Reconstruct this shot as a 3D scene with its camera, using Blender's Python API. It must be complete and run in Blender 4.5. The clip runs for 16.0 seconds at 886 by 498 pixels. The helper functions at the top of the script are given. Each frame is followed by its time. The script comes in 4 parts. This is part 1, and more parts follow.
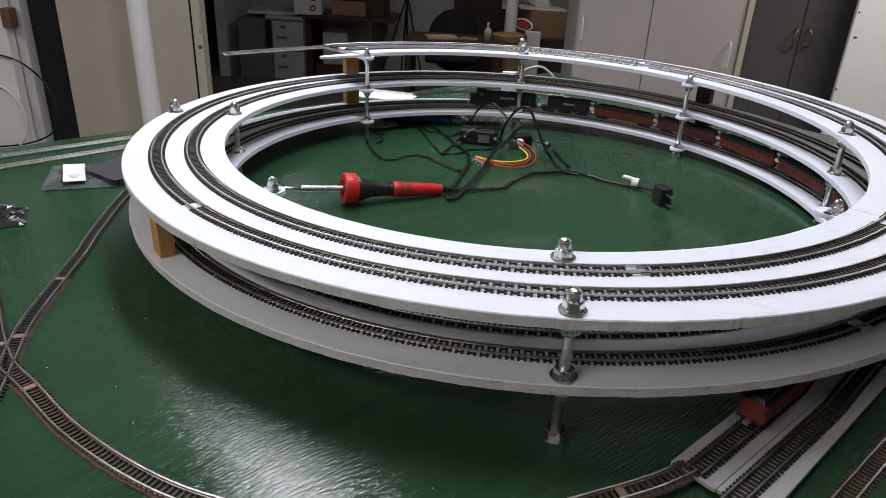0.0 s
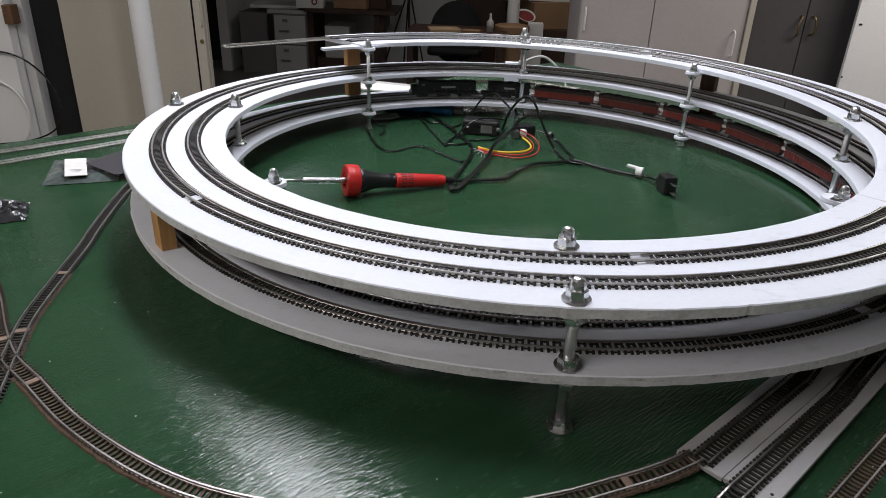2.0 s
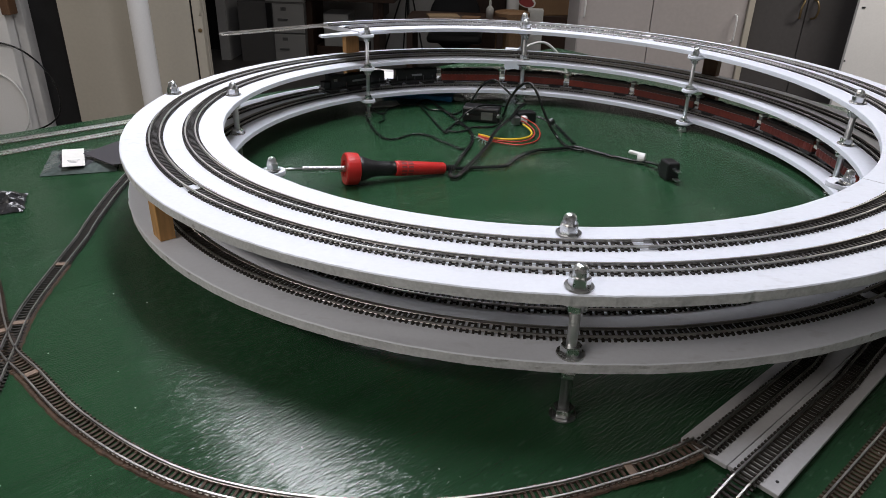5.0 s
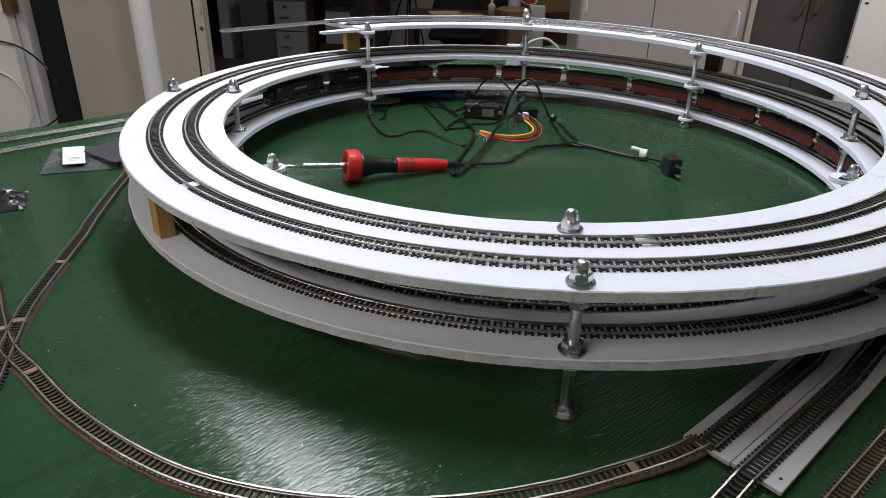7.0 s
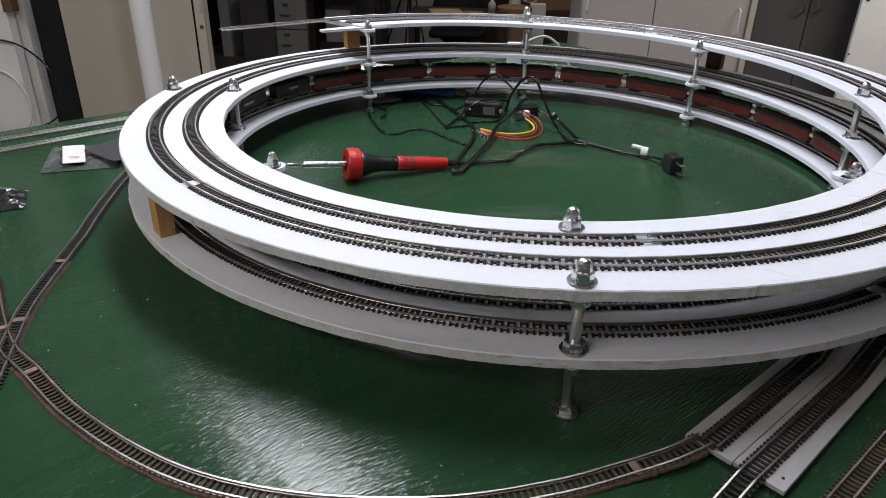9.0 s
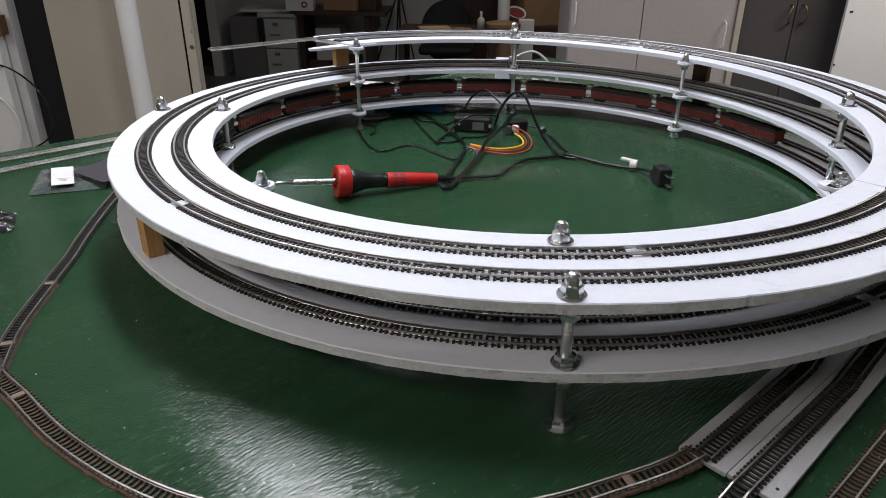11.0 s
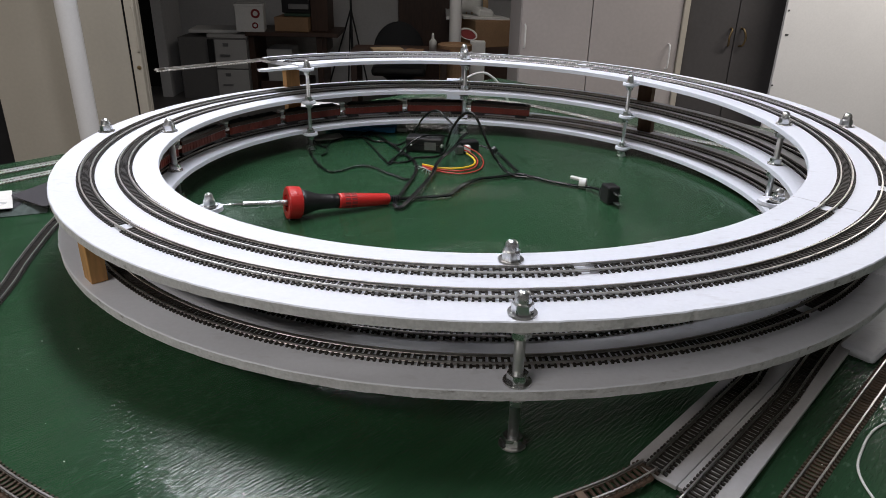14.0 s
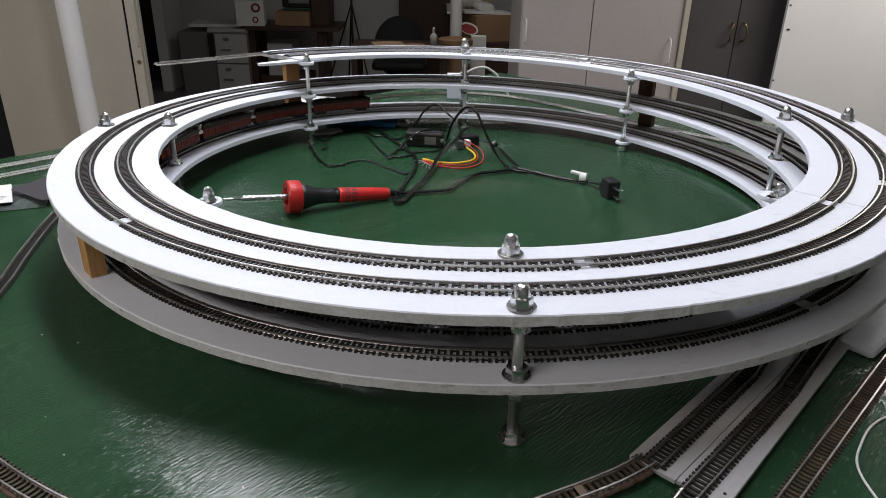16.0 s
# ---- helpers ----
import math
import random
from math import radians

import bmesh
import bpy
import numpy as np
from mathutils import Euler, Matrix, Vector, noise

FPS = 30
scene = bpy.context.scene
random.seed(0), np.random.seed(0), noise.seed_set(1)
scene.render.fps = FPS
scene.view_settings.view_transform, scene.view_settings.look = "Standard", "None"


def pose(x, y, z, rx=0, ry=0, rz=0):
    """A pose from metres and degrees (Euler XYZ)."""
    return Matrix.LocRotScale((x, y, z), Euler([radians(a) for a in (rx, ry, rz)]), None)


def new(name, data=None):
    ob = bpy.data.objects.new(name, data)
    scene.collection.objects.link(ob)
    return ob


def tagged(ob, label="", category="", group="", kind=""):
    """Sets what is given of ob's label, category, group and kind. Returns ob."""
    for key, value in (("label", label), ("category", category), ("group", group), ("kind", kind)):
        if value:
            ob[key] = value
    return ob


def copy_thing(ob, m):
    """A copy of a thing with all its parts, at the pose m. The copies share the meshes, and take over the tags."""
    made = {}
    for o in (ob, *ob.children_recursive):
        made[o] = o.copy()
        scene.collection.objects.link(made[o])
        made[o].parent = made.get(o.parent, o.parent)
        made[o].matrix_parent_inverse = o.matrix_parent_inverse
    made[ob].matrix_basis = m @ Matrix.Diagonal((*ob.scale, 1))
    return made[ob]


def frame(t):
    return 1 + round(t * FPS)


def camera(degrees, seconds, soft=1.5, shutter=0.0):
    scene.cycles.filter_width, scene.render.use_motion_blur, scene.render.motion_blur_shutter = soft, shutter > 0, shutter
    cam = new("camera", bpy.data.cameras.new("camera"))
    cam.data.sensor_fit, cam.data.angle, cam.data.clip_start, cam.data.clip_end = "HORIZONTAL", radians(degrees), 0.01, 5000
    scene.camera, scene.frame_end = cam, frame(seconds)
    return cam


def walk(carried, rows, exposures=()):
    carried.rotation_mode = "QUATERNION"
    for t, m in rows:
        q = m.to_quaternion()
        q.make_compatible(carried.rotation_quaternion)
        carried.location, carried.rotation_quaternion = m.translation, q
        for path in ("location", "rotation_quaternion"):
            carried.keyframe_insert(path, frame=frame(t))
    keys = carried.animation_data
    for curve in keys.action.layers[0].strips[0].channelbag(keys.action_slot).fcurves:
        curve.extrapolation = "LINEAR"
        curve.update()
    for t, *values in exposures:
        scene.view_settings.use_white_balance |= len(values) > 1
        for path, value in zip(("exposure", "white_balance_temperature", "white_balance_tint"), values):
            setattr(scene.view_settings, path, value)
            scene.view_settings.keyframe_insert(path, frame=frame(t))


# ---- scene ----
cam = camera(65.319, 16.0, soft=0.7, shutter=0.3)
# seconds, x, y, z, turn, tilt, roll
PATH = [
    (0, -0.0541, -0.8225, 0.3113, 3.086, -25.061, 2.779),
    (0.5, -0.0536, -0.8205, 0.3091, 3.506, -25.000, 2.455),
    (1, -0.0540, -0.8201, 0.3087, 3.589, -25.123, 2.469),
    (1.5, -0.0533, -0.8195, 0.3080, 3.676, -25.314, 2.368),
    (2, -0.0526, -0.8197, 0.3075, 3.472, -25.643, 2.078),
    (2.5, -0.0528, -0.8173, 0.3064, 3.452, -25.928, 2.041),
    (3, -0.0531, -0.8156, 0.3055, 3.547, -26.231, 1.902),
    (3.5, -0.0527, -0.8149, 0.3050, 3.708, -26.373, 1.839),
    (4, -0.0525, -0.8161, 0.3052, 3.625, -26.450, 1.767),
    (6.5, -0.0520, -0.8127, 0.3030, 3.710, -26.761, 1.368),
    (7, -0.0514, -0.8128, 0.3026, 3.772, -26.787, 1.355),
    (7.5, -0.0519, -0.8132, 0.3030, 3.679, -26.808, 1.468),
    (8, -0.0515, -0.8119, 0.3019, 3.680, -26.900, 1.360),
    (8.5, -0.0518, -0.8113, 0.3021, 3.759, -26.960, 1.314),
    (9, -0.0517, -0.8111, 0.3023, 3.828, -26.945, 1.265),
    (11.3, -0.0483, -0.8103, 0.3023, 2.907, -25.231, 0.175),
    (11.5, -0.0479, -0.8107, 0.3024, 2.366, -24.922, 0.153),
    (12, -0.0466, -0.8115, 0.3037, 0.932, -24.361, 0.571),
    (12.5, -0.0460, -0.8116, 0.3042, -0.256, -23.858, 1.216),
    (13, -0.0460, -0.8109, 0.3038, -0.739, -23.706, 1.339),
    (13.5, -0.0457, -0.8104, 0.3033, -0.819, -23.835, 1.362),
    (14, -0.0455, -0.8099, 0.3028, -0.728, -24.006, 1.260),
    (14.5, -0.0455, -0.8103, 0.3028, -0.695, -24.129, 1.242),
    (15, -0.0456, -0.8103, 0.3030, -0.699, -24.170, 1.316),
    (15.5, -0.0456, -0.8099, 0.3028, -0.718, -24.240, 1.341),
    (16, -0.0447, -0.8097, 0.3019, -0.684, -24.412, 1.298),
]
walk(cam, [(t, pose(x, y, z, 90 + tilt, 0, turn) @ pose(0, 0, 0, 0, 0, roll)) for t, x, y, z, turn, tilt, roll in PATH],
     exposures=((0, 0.0), (16, 0.0)))

# ---- light ----
FLOOR = -1.22
CEIL = 1.35
world = bpy.data.worlds.new("world")
scene.world = world
world.use_nodes = True
world.node_tree.nodes["Background"].inputs[0].default_value = (0.75, 0.85, 1.0, 1)
world.node_tree.nodes["Background"].inputs[1].default_value = 0.02


def unseen_lamp(x, y, sx, sy, watts, turn=0, tint=(1.0, 0.95, 0.90)):
    data = bpy.data.lights.new("unseen_light", "AREA")
    data.shape, data.size, data.size_y, data.energy, data.color = "RECTANGLE", sx, sy, watts, tint
    ob = new("unseen_light", data)
    ob.matrix_world = pose(x, y, CEIL - 0.09, 0, 0, turn)
    return ob


# tube light over the layout, its place taken from the sheen and shadows
unseen_lamp(-0.30, 0.38, 1.45, 0.20, 25, 128, (0.92, 0.925, 1.0))
# unseen lamps added to brighten the back, pier, panel, front and far end
unseen_lamp(-0.90, 1.70, 1.25, 0.24, 8, 140, (0.90, 0.93, 1.0))
unseen_lamp(-3.0, 0.9, 1.25, 0.24, 19, 125)
unseen_lamp(2.2, 1.75, 1.25, 0.24, 32, 0)
unseen_lamp(-1.25, -1.3, 1.25, 0.24, 19, 140, (1.0, 0.93, 0.87))
unseen_lamp(1.2, -2.3, 1.25, 0.24, 3, 125, (1.0, 0.955, 0.92))
unseen_lamp(0.2, 4.6, 1.25, 0.24, 10, 0)

# ---- materials ----


def mat(name, base, rough=0.5, metal=0.0, var=0.12, scale=8.0, fine=120.0, bump=0.1, bump_scale=None, stretch=(1, 1, 1),
        spec=0.5, vary=0.0, dist=0.001, coat=0.0):
    """A surface with two scales of colour variation, fine relief and uneven gloss."""
    m = bpy.data.materials.new(name)
    m.use_nodes = True
    nt = m.node_tree
    b = nt.nodes["Principled BSDF"]
    tc = nt.nodes.new("ShaderNodeTexCoord")
    mp = nt.nodes.new("ShaderNodeMapping")
    mp.inputs["Scale"].default_value = stretch
    nt.links.new(tc.outputs["Object"], mp.inputs[0])
    n1, n2 = nt.nodes.new("ShaderNodeTexNoise"), nt.nodes.new("ShaderNodeTexNoise")
    n1.inputs["Scale"].default_value, n2.inputs["Scale"].default_value = scale, fine
    n1.inputs["Detail"].default_value = 5
    for n in (n1, n2):
        nt.links.new(mp.outputs[0], n.inputs["Vector"])
    add = nt.nodes.new("ShaderNodeMath")
    add.operation = "ADD"
    nt.links.new(n1.outputs["Fac"], add.inputs[0])
    nt.links.new(n2.outputs["Fac"], add.inputs[1])
    mr = nt.nodes.new("ShaderNodeMapRange")
    mr.inputs["From Min"].default_value, mr.inputs["From Max"].default_value = 0.7, 1.3
    mr.inputs["To Min"].default_value, mr.inputs["To Max"].default_value = 1 - var, 1 + var
    nt.links.new(add.outputs[0], mr.inputs["Value"])
    mul = nt.nodes.new("ShaderNodeVectorMath")
    mul.operation = "SCALE"
    mul.inputs[0].default_value = base
    val = mr.outputs[0]
    if vary:
        oi = nt.nodes.new("ShaderNodeObjectInfo")
        r2 = nt.nodes.new("ShaderNodeMapRange")
        r2.inputs["To Min"].default_value, r2.inputs["To Max"].default_value = 1 - vary, 1 + vary
        nt.links.new(oi.outputs["Random"], r2.inputs["Value"])
        mm = nt.nodes.new("ShaderNodeMath")
        mm.operation = "MULTIPLY"
        nt.links.new(val, mm.inputs[0])
        nt.links.new(r2.outputs[0], mm.inputs[1])
        val = mm.outputs[0]
    nt.links.new(val, mul.inputs["Scale"])
    nt.links.new(mul.outputs[0], b.inputs["Base Color"])
    rr = nt.nodes.new("ShaderNodeMapRange")
    rr.inputs["To Min"].default_value, rr.inputs["To Max"].default_value = max(0.02, rough - 0.08), min(1, rough + 0.08)
    nt.links.new(n1.outputs["Fac"], rr.inputs["Value"])
    nt.links.new(rr.outputs[0], b.inputs["Roughness"])
    b.inputs["Metallic"].default_value = metal
    b.inputs["Specular IOR Level"].default_value = spec
    b.inputs["Coat Weight"].default_value = coat
    if bump:
        n3 = nt.nodes.new("ShaderNodeTexNoise")
        n3.inputs["Scale"].default_value = bump_scale or fine
        n3.inputs["Detail"].default_value = 4
        nt.links.new(mp.outputs[0], n3.inputs["Vector"])
        bp = nt.nodes.new("ShaderNodeBump")
        bp.inputs["Strength"].default_value, bp.inputs["Distance"].default_value = bump, dist
        nt.links.new(n3.outputs["Fac"], bp.inputs["Height"])
        nt.links.new(bp.outputs[0], b.inputs["Normal"])
    return m


WHITE = mat("white_paint", (0.735, 0.76, 0.835), 0.55, var=0.03, scale=14, fine=300, bump=0.15, dist=0.0004)
# approach boards' white, greyed to carry the helix shade that falls there
GREYWHITE = mat("shaded_white_paint", (0.46, 0.455, 0.47), 0.6, var=0.06, scale=20, fine=300, bump=0.15, dist=0.0004)
EDGE = mat("painted_board_edge", (0.66, 0.66, 0.685), 0.7, var=0.14, scale=60, fine=400, bump=0.8, bump_scale=180, dist=0.0012)
GREEN = mat("green_table_paint", (0.0200, 0.0625, 0.0285), 0.13, var=0.16, scale=5, fine=70, bump=1.0, bump_scale=720,
            stretch=(0.12, 1.0, 1), dist=0.00088)


def scuffs(m, colour, scale, patch, amount):
    """Pale rubbed specks with a shape of their own over the base colour of m."""
    nt = m.node_tree
    b = nt.nodes["Principled BSDF"]
    old = b.inputs["Base Color"].links[0].from_socket
    tc = nt.nodes.new("ShaderNodeTexCoord")
    mp = nt.nodes.new("ShaderNodeMapping")
    mp.inputs["Scale"].default_value = (0.4, 1, 1)
    nt.links.new(tc.outputs["Object"], mp.inputs[0])
    facs = []
    for sc, lo, hi in ((scale, 0.58, 0.70), (patch, 0.42, 0.62)):
        n = nt.nodes.new("ShaderNodeTexNoise")
        n.inputs["Scale"].default_value = sc
        n.inputs["Detail"].default_value = 5
        nt.links.new(mp.outputs[0], n.inputs["Vector"])
        r = nt.nodes.new("ShaderNodeMapRange")
        r.inputs["From Min"].default_value, r.inputs["From Max"].default_value = lo, hi
        nt.links.new(n.outputs["Fac"], r.inputs["Value"])
        facs.append(r.outputs[0])
    mu = nt.nodes.new("ShaderNodeMath")
    mu.operation = "MULTIPLY"
    nt.links.new(facs[0], mu.inputs[0])
    nt.links.new(facs[1], mu.inputs[1])
    am = nt.nodes.new("ShaderNodeMath")
    am.operation = "MULTIPLY"
    am.inputs[1].default_value = amount
    nt.links.new(mu.outputs[0], am.inputs[0])
    mix = nt.nodes.new("ShaderNodeMix")
    mix.data_type = "RGBA"
    nt.links.new(am.outputs[0], mix.inputs["Factor"])
    nt.links.new(old, mix.inputs["A"])
    mix.inputs["B"].default_value = (*colour, 1)
    nt.links.new(mix.outputs["Result"], b.inputs["Base Color"])


scuffs(GREEN, (0.15, 0.22, 0.175), 260, 12, 0.32)
scuffs(EDGE, (0.22, 0.21, 0.20), 220, 40, 0.8)
scuffs(WHITE, (0.42, 0.41, 0.42), 160, 9, 0.22)
RAIL = mat("rail_nickel", (0.47, 0.455, 0.43), 0.36, metal=1.0, var=0.15, scale=30, bump=0.0)
TIE = mat("tie_brown_plastic", (0.020, 0.016, 0.013), 0.55, var=0.2, scale=60, vary=0.25, bump=0.15, fine=600, dist=0.0003)
TIE_OLD = mat("tie_weathered", (0.066, 0.040, 0.026), 0.75, var=0.3, scale=60, vary=0.35, bump=0.3, fine=600, dist=0.0003)
TIE_PALE = mat("tie_grey_plastic", (0.44, 0.42, 0.39), 0.6, var=0.15, scale=60, bump=0.1)
SHIM = mat("bare_wood_shim", (0.23, 0.165, 0.125), 0.8, var=0.2, scale=60, bump=0.2)
BALLAST = mat("cork_dust", (0.075, 0.045, 0.028), 0.9, var=0.4, scale=60, fine=500, bump=0.8, dist=0.001)
STEEL = mat("zinc_steel", (0.66, 0.67, 0.68), 0.27, metal=1.0, var=0.08, scale=50, bump=0.05)
THREAD = mat("threaded_steel", (0.62, 0.63, 0.64), 0.42, metal=1.0, var=0.1, scale=40, bump=0.9, bump_scale=700,
             stretch=(0.02, 0.02, 1), dist=0.0006)
WOOD = mat("pine_block", (0.50, 0.27, 0.10), 0.6, var=0.22, scale=14, fine=90, bump=0.2, stretch=(3, 3, 0.5), dist=0.0004)
BROWNWOOD = mat("stained_block", (0.13, 0.068, 0.035), 0.6, var=0.22, scale=14, fine=90, bump=0.2, stretch=(3, 3, 0.5), dist=0.0004)
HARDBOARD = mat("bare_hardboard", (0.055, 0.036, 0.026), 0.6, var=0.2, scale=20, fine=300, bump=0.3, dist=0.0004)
BLACK = mat("black_plastic", (0.012, 0.012, 0.013), 0.38, var=0.2, scale=40, bump=0.05)
RUBBER = mat("black_cable_sheath", (0.008, 0.008, 0.009), 0.16, var=0.2, scale=60, bump=0.05)
RED = mat("red_handle_plastic", (0.55, 0.022, 0.020), 0.36, var=0.08, scale=40, bump=0.05)
CARRED = mat("red_oxide_car_paint", (0.18, 0.026, 0.015), 0.5, var=0.2, scale=70, fine=400, bump=0.15, dist=0.0003, vary=0.18)
CARBROWN = mat("dark_car_brown", (0.040, 0.018, 0.014), 0.45, var=0.25, scale=70, fine=400, bump=0.15, dist=0.0003, vary=0.18)
LOCO = mat("black_loco_paint", (0.010, 0.010, 0.012), 0.5, var=0.2, scale=70, bump=0.1, dist=0.0003)
PALEPLASTIC = mat("white_plastic", (0.75, 0.75, 0.73), 0.45, var=0.04, scale=40, bump=0.0)
YELLOW = mat("yellow_insulation", (0.75, 0.48, 0.02), 0.4, var=0.08, bump=0.0)
REDWIRE = mat("red_insulation", (0.50, 0.03, 0.02), 0.4, var=0.08, bump=0.0)
BEIGE = mat("beige_cabinet_enamel", (0.47, 0.43, 0.36), 0.45, var=0.04, scale=3, fine=60, bump=0.08, dist=0.0008)
PINKGREY = mat("grey_beige_laminate", (0.45, 0.41, 0.395), 0.42, var=0.05, scale=4, fine=60, bump=0.06, dist=0.0008)
DARKGREY = mat("dark_grey_cabinet_enamel", (0.075, 0.070, 0.070), 0.42, var=0.08, scale=4, fine=60, bump=0.06, dist=0.0008)
WALL = mat("off_white_wall", (0.55, 0.54, 0.53), 0.8, var=0.06, scale=3, fine=40, bump=0.2, dist=0.002)
PANEL = mat("white_board", (0.78, 0.77, 0.76), 0.6, var=0.03, scale=5, bump=0.1)
FLOORM = mat("grey_floor", (0.16, 0.15, 0.145), 0.5, var=0.2, scale=3, fine=30, bump=0.15, dist=0.002)
VOID = mat("unlit_doorway_paint", (0.006, 0.006, 0.006), 0.9, var=0.1, bump=0.0)
DARKWOOD = mat("dark_brown_wood", (0.055, 0.028, 0.018), 0.5, var=0.25, scale=5, fine=50, bump=0.1, stretch=(1, 1, 0.2))
CARDBOARD = mat("cardboard", (0.33, 0.20, 0.11), 0.8, var=0.12, scale=8, fine=80, bump=0.15)
PAPER = mat("paper", (0.75, 0.74, 0.71), 0.7, var=0.05, scale=15, bump=0.1)
PAPERTAN = mat("tan_paper", (0.52, 0.37, 0.22), 0.75, var=0.08, scale=15, bump=0.1)
CABGREY = mat("filing_cabinet_grey", (0.50, 0.49, 0.47), 0.5, var=0.05, scale=6, bump=0.05)
CABSIDE = mat("filing_cabinet_side", (0.17, 0.165, 0.16), 0.5, var=0.06, scale=6, bump=0.05)
BLUE = mat("blue_plastic", (0.02, 0.16, 0.36), 0.4, var=0.1, bump=0.05)
BRASS = mat("brass_handle", (0.28, 0.205, 0.11), 0.45, metal=1.0, var=0.1, bump=0.0)
INK = mat("grey_print", (0.35, 0.35, 0.37), 0.7, var=0.05, bump=0.0)
REDPRINT = mat("red_print", (0.22, 0.03, 0.03), 0.7, var=0.05, bump=0.0)
DULL = mat("dull_grey_metal", (0.30, 0.30, 0.30), 0.4, metal=0.8, var=0.1, bump=0.0)

# ---- mesh helpers ----


def part(name, bm, material, parent=None, label="", smooth=False):
    me = bpy.data.meshes.new(name)
    bm.to_mesh(me)
    bm.free()
    me.materials.append(material)
    if smooth:
        for p in me.polygons:
            p.use_smooth = True
    ob = new(name, me)
    ob.parent = parent
    if label:
        ob["label"] = label
    return ob


def raw(name, verts, faces, material, parent=None, smooth=False):
    me = bpy.data.meshes.new(name)
    me.from_pydata([tuple(v) for v in verts], [], faces)
    me.materials.append(material)
    me.validate()
    if smooth:
        for p in me.polygons:
            p.use_smooth = True
    ob = new(name, me)
    ob.parent = parent
    return ob


def box(sx, sy, sz, m=None, bevel=0.0, bm=None):
    """A box centred on its base, with rounded edges."""
    own = bmesh.new()
    bmesh.ops.create_cube(own, size=1, matrix=Matrix.Translation((0, 0, sz / 2)) @ Matrix.Diagonal((sx, sy, sz, 1)))
    if bevel:
        bmesh.ops.bevel(own, geom=own.edges[:], offset=bevel, segments=2, affect="EDGES", profile=0.5)
    return merge(own, m, bm)


def merge(own, m, bm):
    if m is not None:
        own.transform(m)
    if bm is None:
        return own
    me = bpy.data.meshes.new("tmp")
    own.to_mesh(me)
    own.free()
    bm.from_mesh(me)
    bpy.data.meshes.remove(me)
    return bm


def lathe(profile, n=24, m=None, bm=None):
    """A body of revolution about z from (radius, height) pairs."""
    own = bmesh.new()
    rings = []
    for r, z in profile:
        if r < 1e-7:
            rings.append([own.verts.new((0, 0, z))])
        else:
            rings.append([own.verts.new((r * math.cos(2 * math.pi * i / n), r * math.sin(2 * math.pi * i / n), z)) for i in range(n)])
    for a, b in zip(rings, rings[1:]):
        for i in range(n):
            j = (i + 1) % n
            if len(a) == 1 and len(b) == 1:
                continue
            if len(a) == 1:
                own.faces.new((a[0], b[i], b[j]))
            elif len(b) == 1:
                own.faces.new((a[i], a[j], b[0]))
            else:
                own.faces.new((a[i], a[j], b[j], b[i]))
    bmesh.ops.recalc_face_normals(own, faces=own.faces[:])
    return merge(own, m, bm)


def sweep(points, profile, closed_profile=True, ends=True):
    """Sweeps a profile of (side, up) pairs along points; side points to the right of the way, z stays up. Returns verts, faces."""
    pts = [Vector(p) for p in points]
    verts, faces, k = [], [], len(profile)
    for i, p in enumerate(pts):
        d = pts[min(i + 1, len(pts) - 1)] - pts[max(i - 1, 0)]
        side = Vector((d.y, -d.x, 0)).normalized()
        for s, u in profile:
            verts.append(p + side * s + Vector((0, 0, u)))
    for i in range(len(pts) - 1):
        for j in range(k if closed_profile else k - 1):
            a, b = i * k + j, i * k + (j + 1) % k
            faces.append((a, b, b + k, a + k))
    if ends and closed_profile:
        faces.append(tuple(range(k - 1, -1, -1)))
        faces.append(tuple(range((len(pts) - 1) * k, len(pts) * k)))
    return verts, faces


def smooth_line(points, n=12):
    """Catmull-Rom through the points."""
    p = [Vector(q) for q in points]
    p = [p[0] * 2 - p[1]] + p + [p[-1] * 2 - p[-2]]
    out = []
    for i in range(1, len(p) - 2):
        for s in range(n):
            t = s / n
            out.append(0.5 * (2 * p[i] + (p[i + 1] - p[i - 1]) * t + (2 * p[i - 1] - 5 * p[i] + 4 * p[i + 1] - p[i + 2]) * t * t
                              + (3 * p[i] - p[i - 1] - 3 * p[i + 1] + p[i + 2]) * t ** 3))
    out.append(p[-2])
    return out


def tube(points, r, sides=8, n=12, bm=None):
    line = smooth_line(points, n)
    own = bmesh.new() if bm is None else bm
    rings, ref = [], Vector((0, 0, 1))
    for i, p in enumerate(line):
        d = (line[min(i + 1, len(line) - 1)] - line[max(i - 1, 0)]).normalized()
        a = d.cross(ref)
        a = a.normalized() if a.length > 1e-3 else d.orthogonal().normalized()
        b = a.cross(d)
        ref = b
        rings.append([own.verts.new(p + r * (math.cos(2 * math.pi * k / sides) * a + math.sin(2 * math.pi * k / sides) * b)) for k in range(sides)])
    for u, v in zip(rings, rings[1:]):
        for k in range(sides):
            own.faces.new((u[k], u[(k + 1) % sides], v[(k + 1) % sides], v[k]))
    own.faces.new(rings[0])
    own.faces.new(list(reversed(rings[-1])))
    return own


def empty(name, m=None):
    ob = new(name)
    if m is not None:
        ob.matrix_world = m
    return ob


# ---- the helix's own measures ----
PITCH = 0.0493
RI, RO, R_IN, R_OUT = 0.3546, 0.4532, 0.3872, 0.4211
THICK = 0.0082


def rise(phi):
    """Height of the board's top at a turn of phi degrees from the front, at table level."""
    return max(0.0062, PITCH * phi / 360)


def on_helix(r, phi, up=0.0):
    a = radians(phi - 90)
    return Vector((r * math.cos(a), r * math.sin(a), rise(phi) + up))


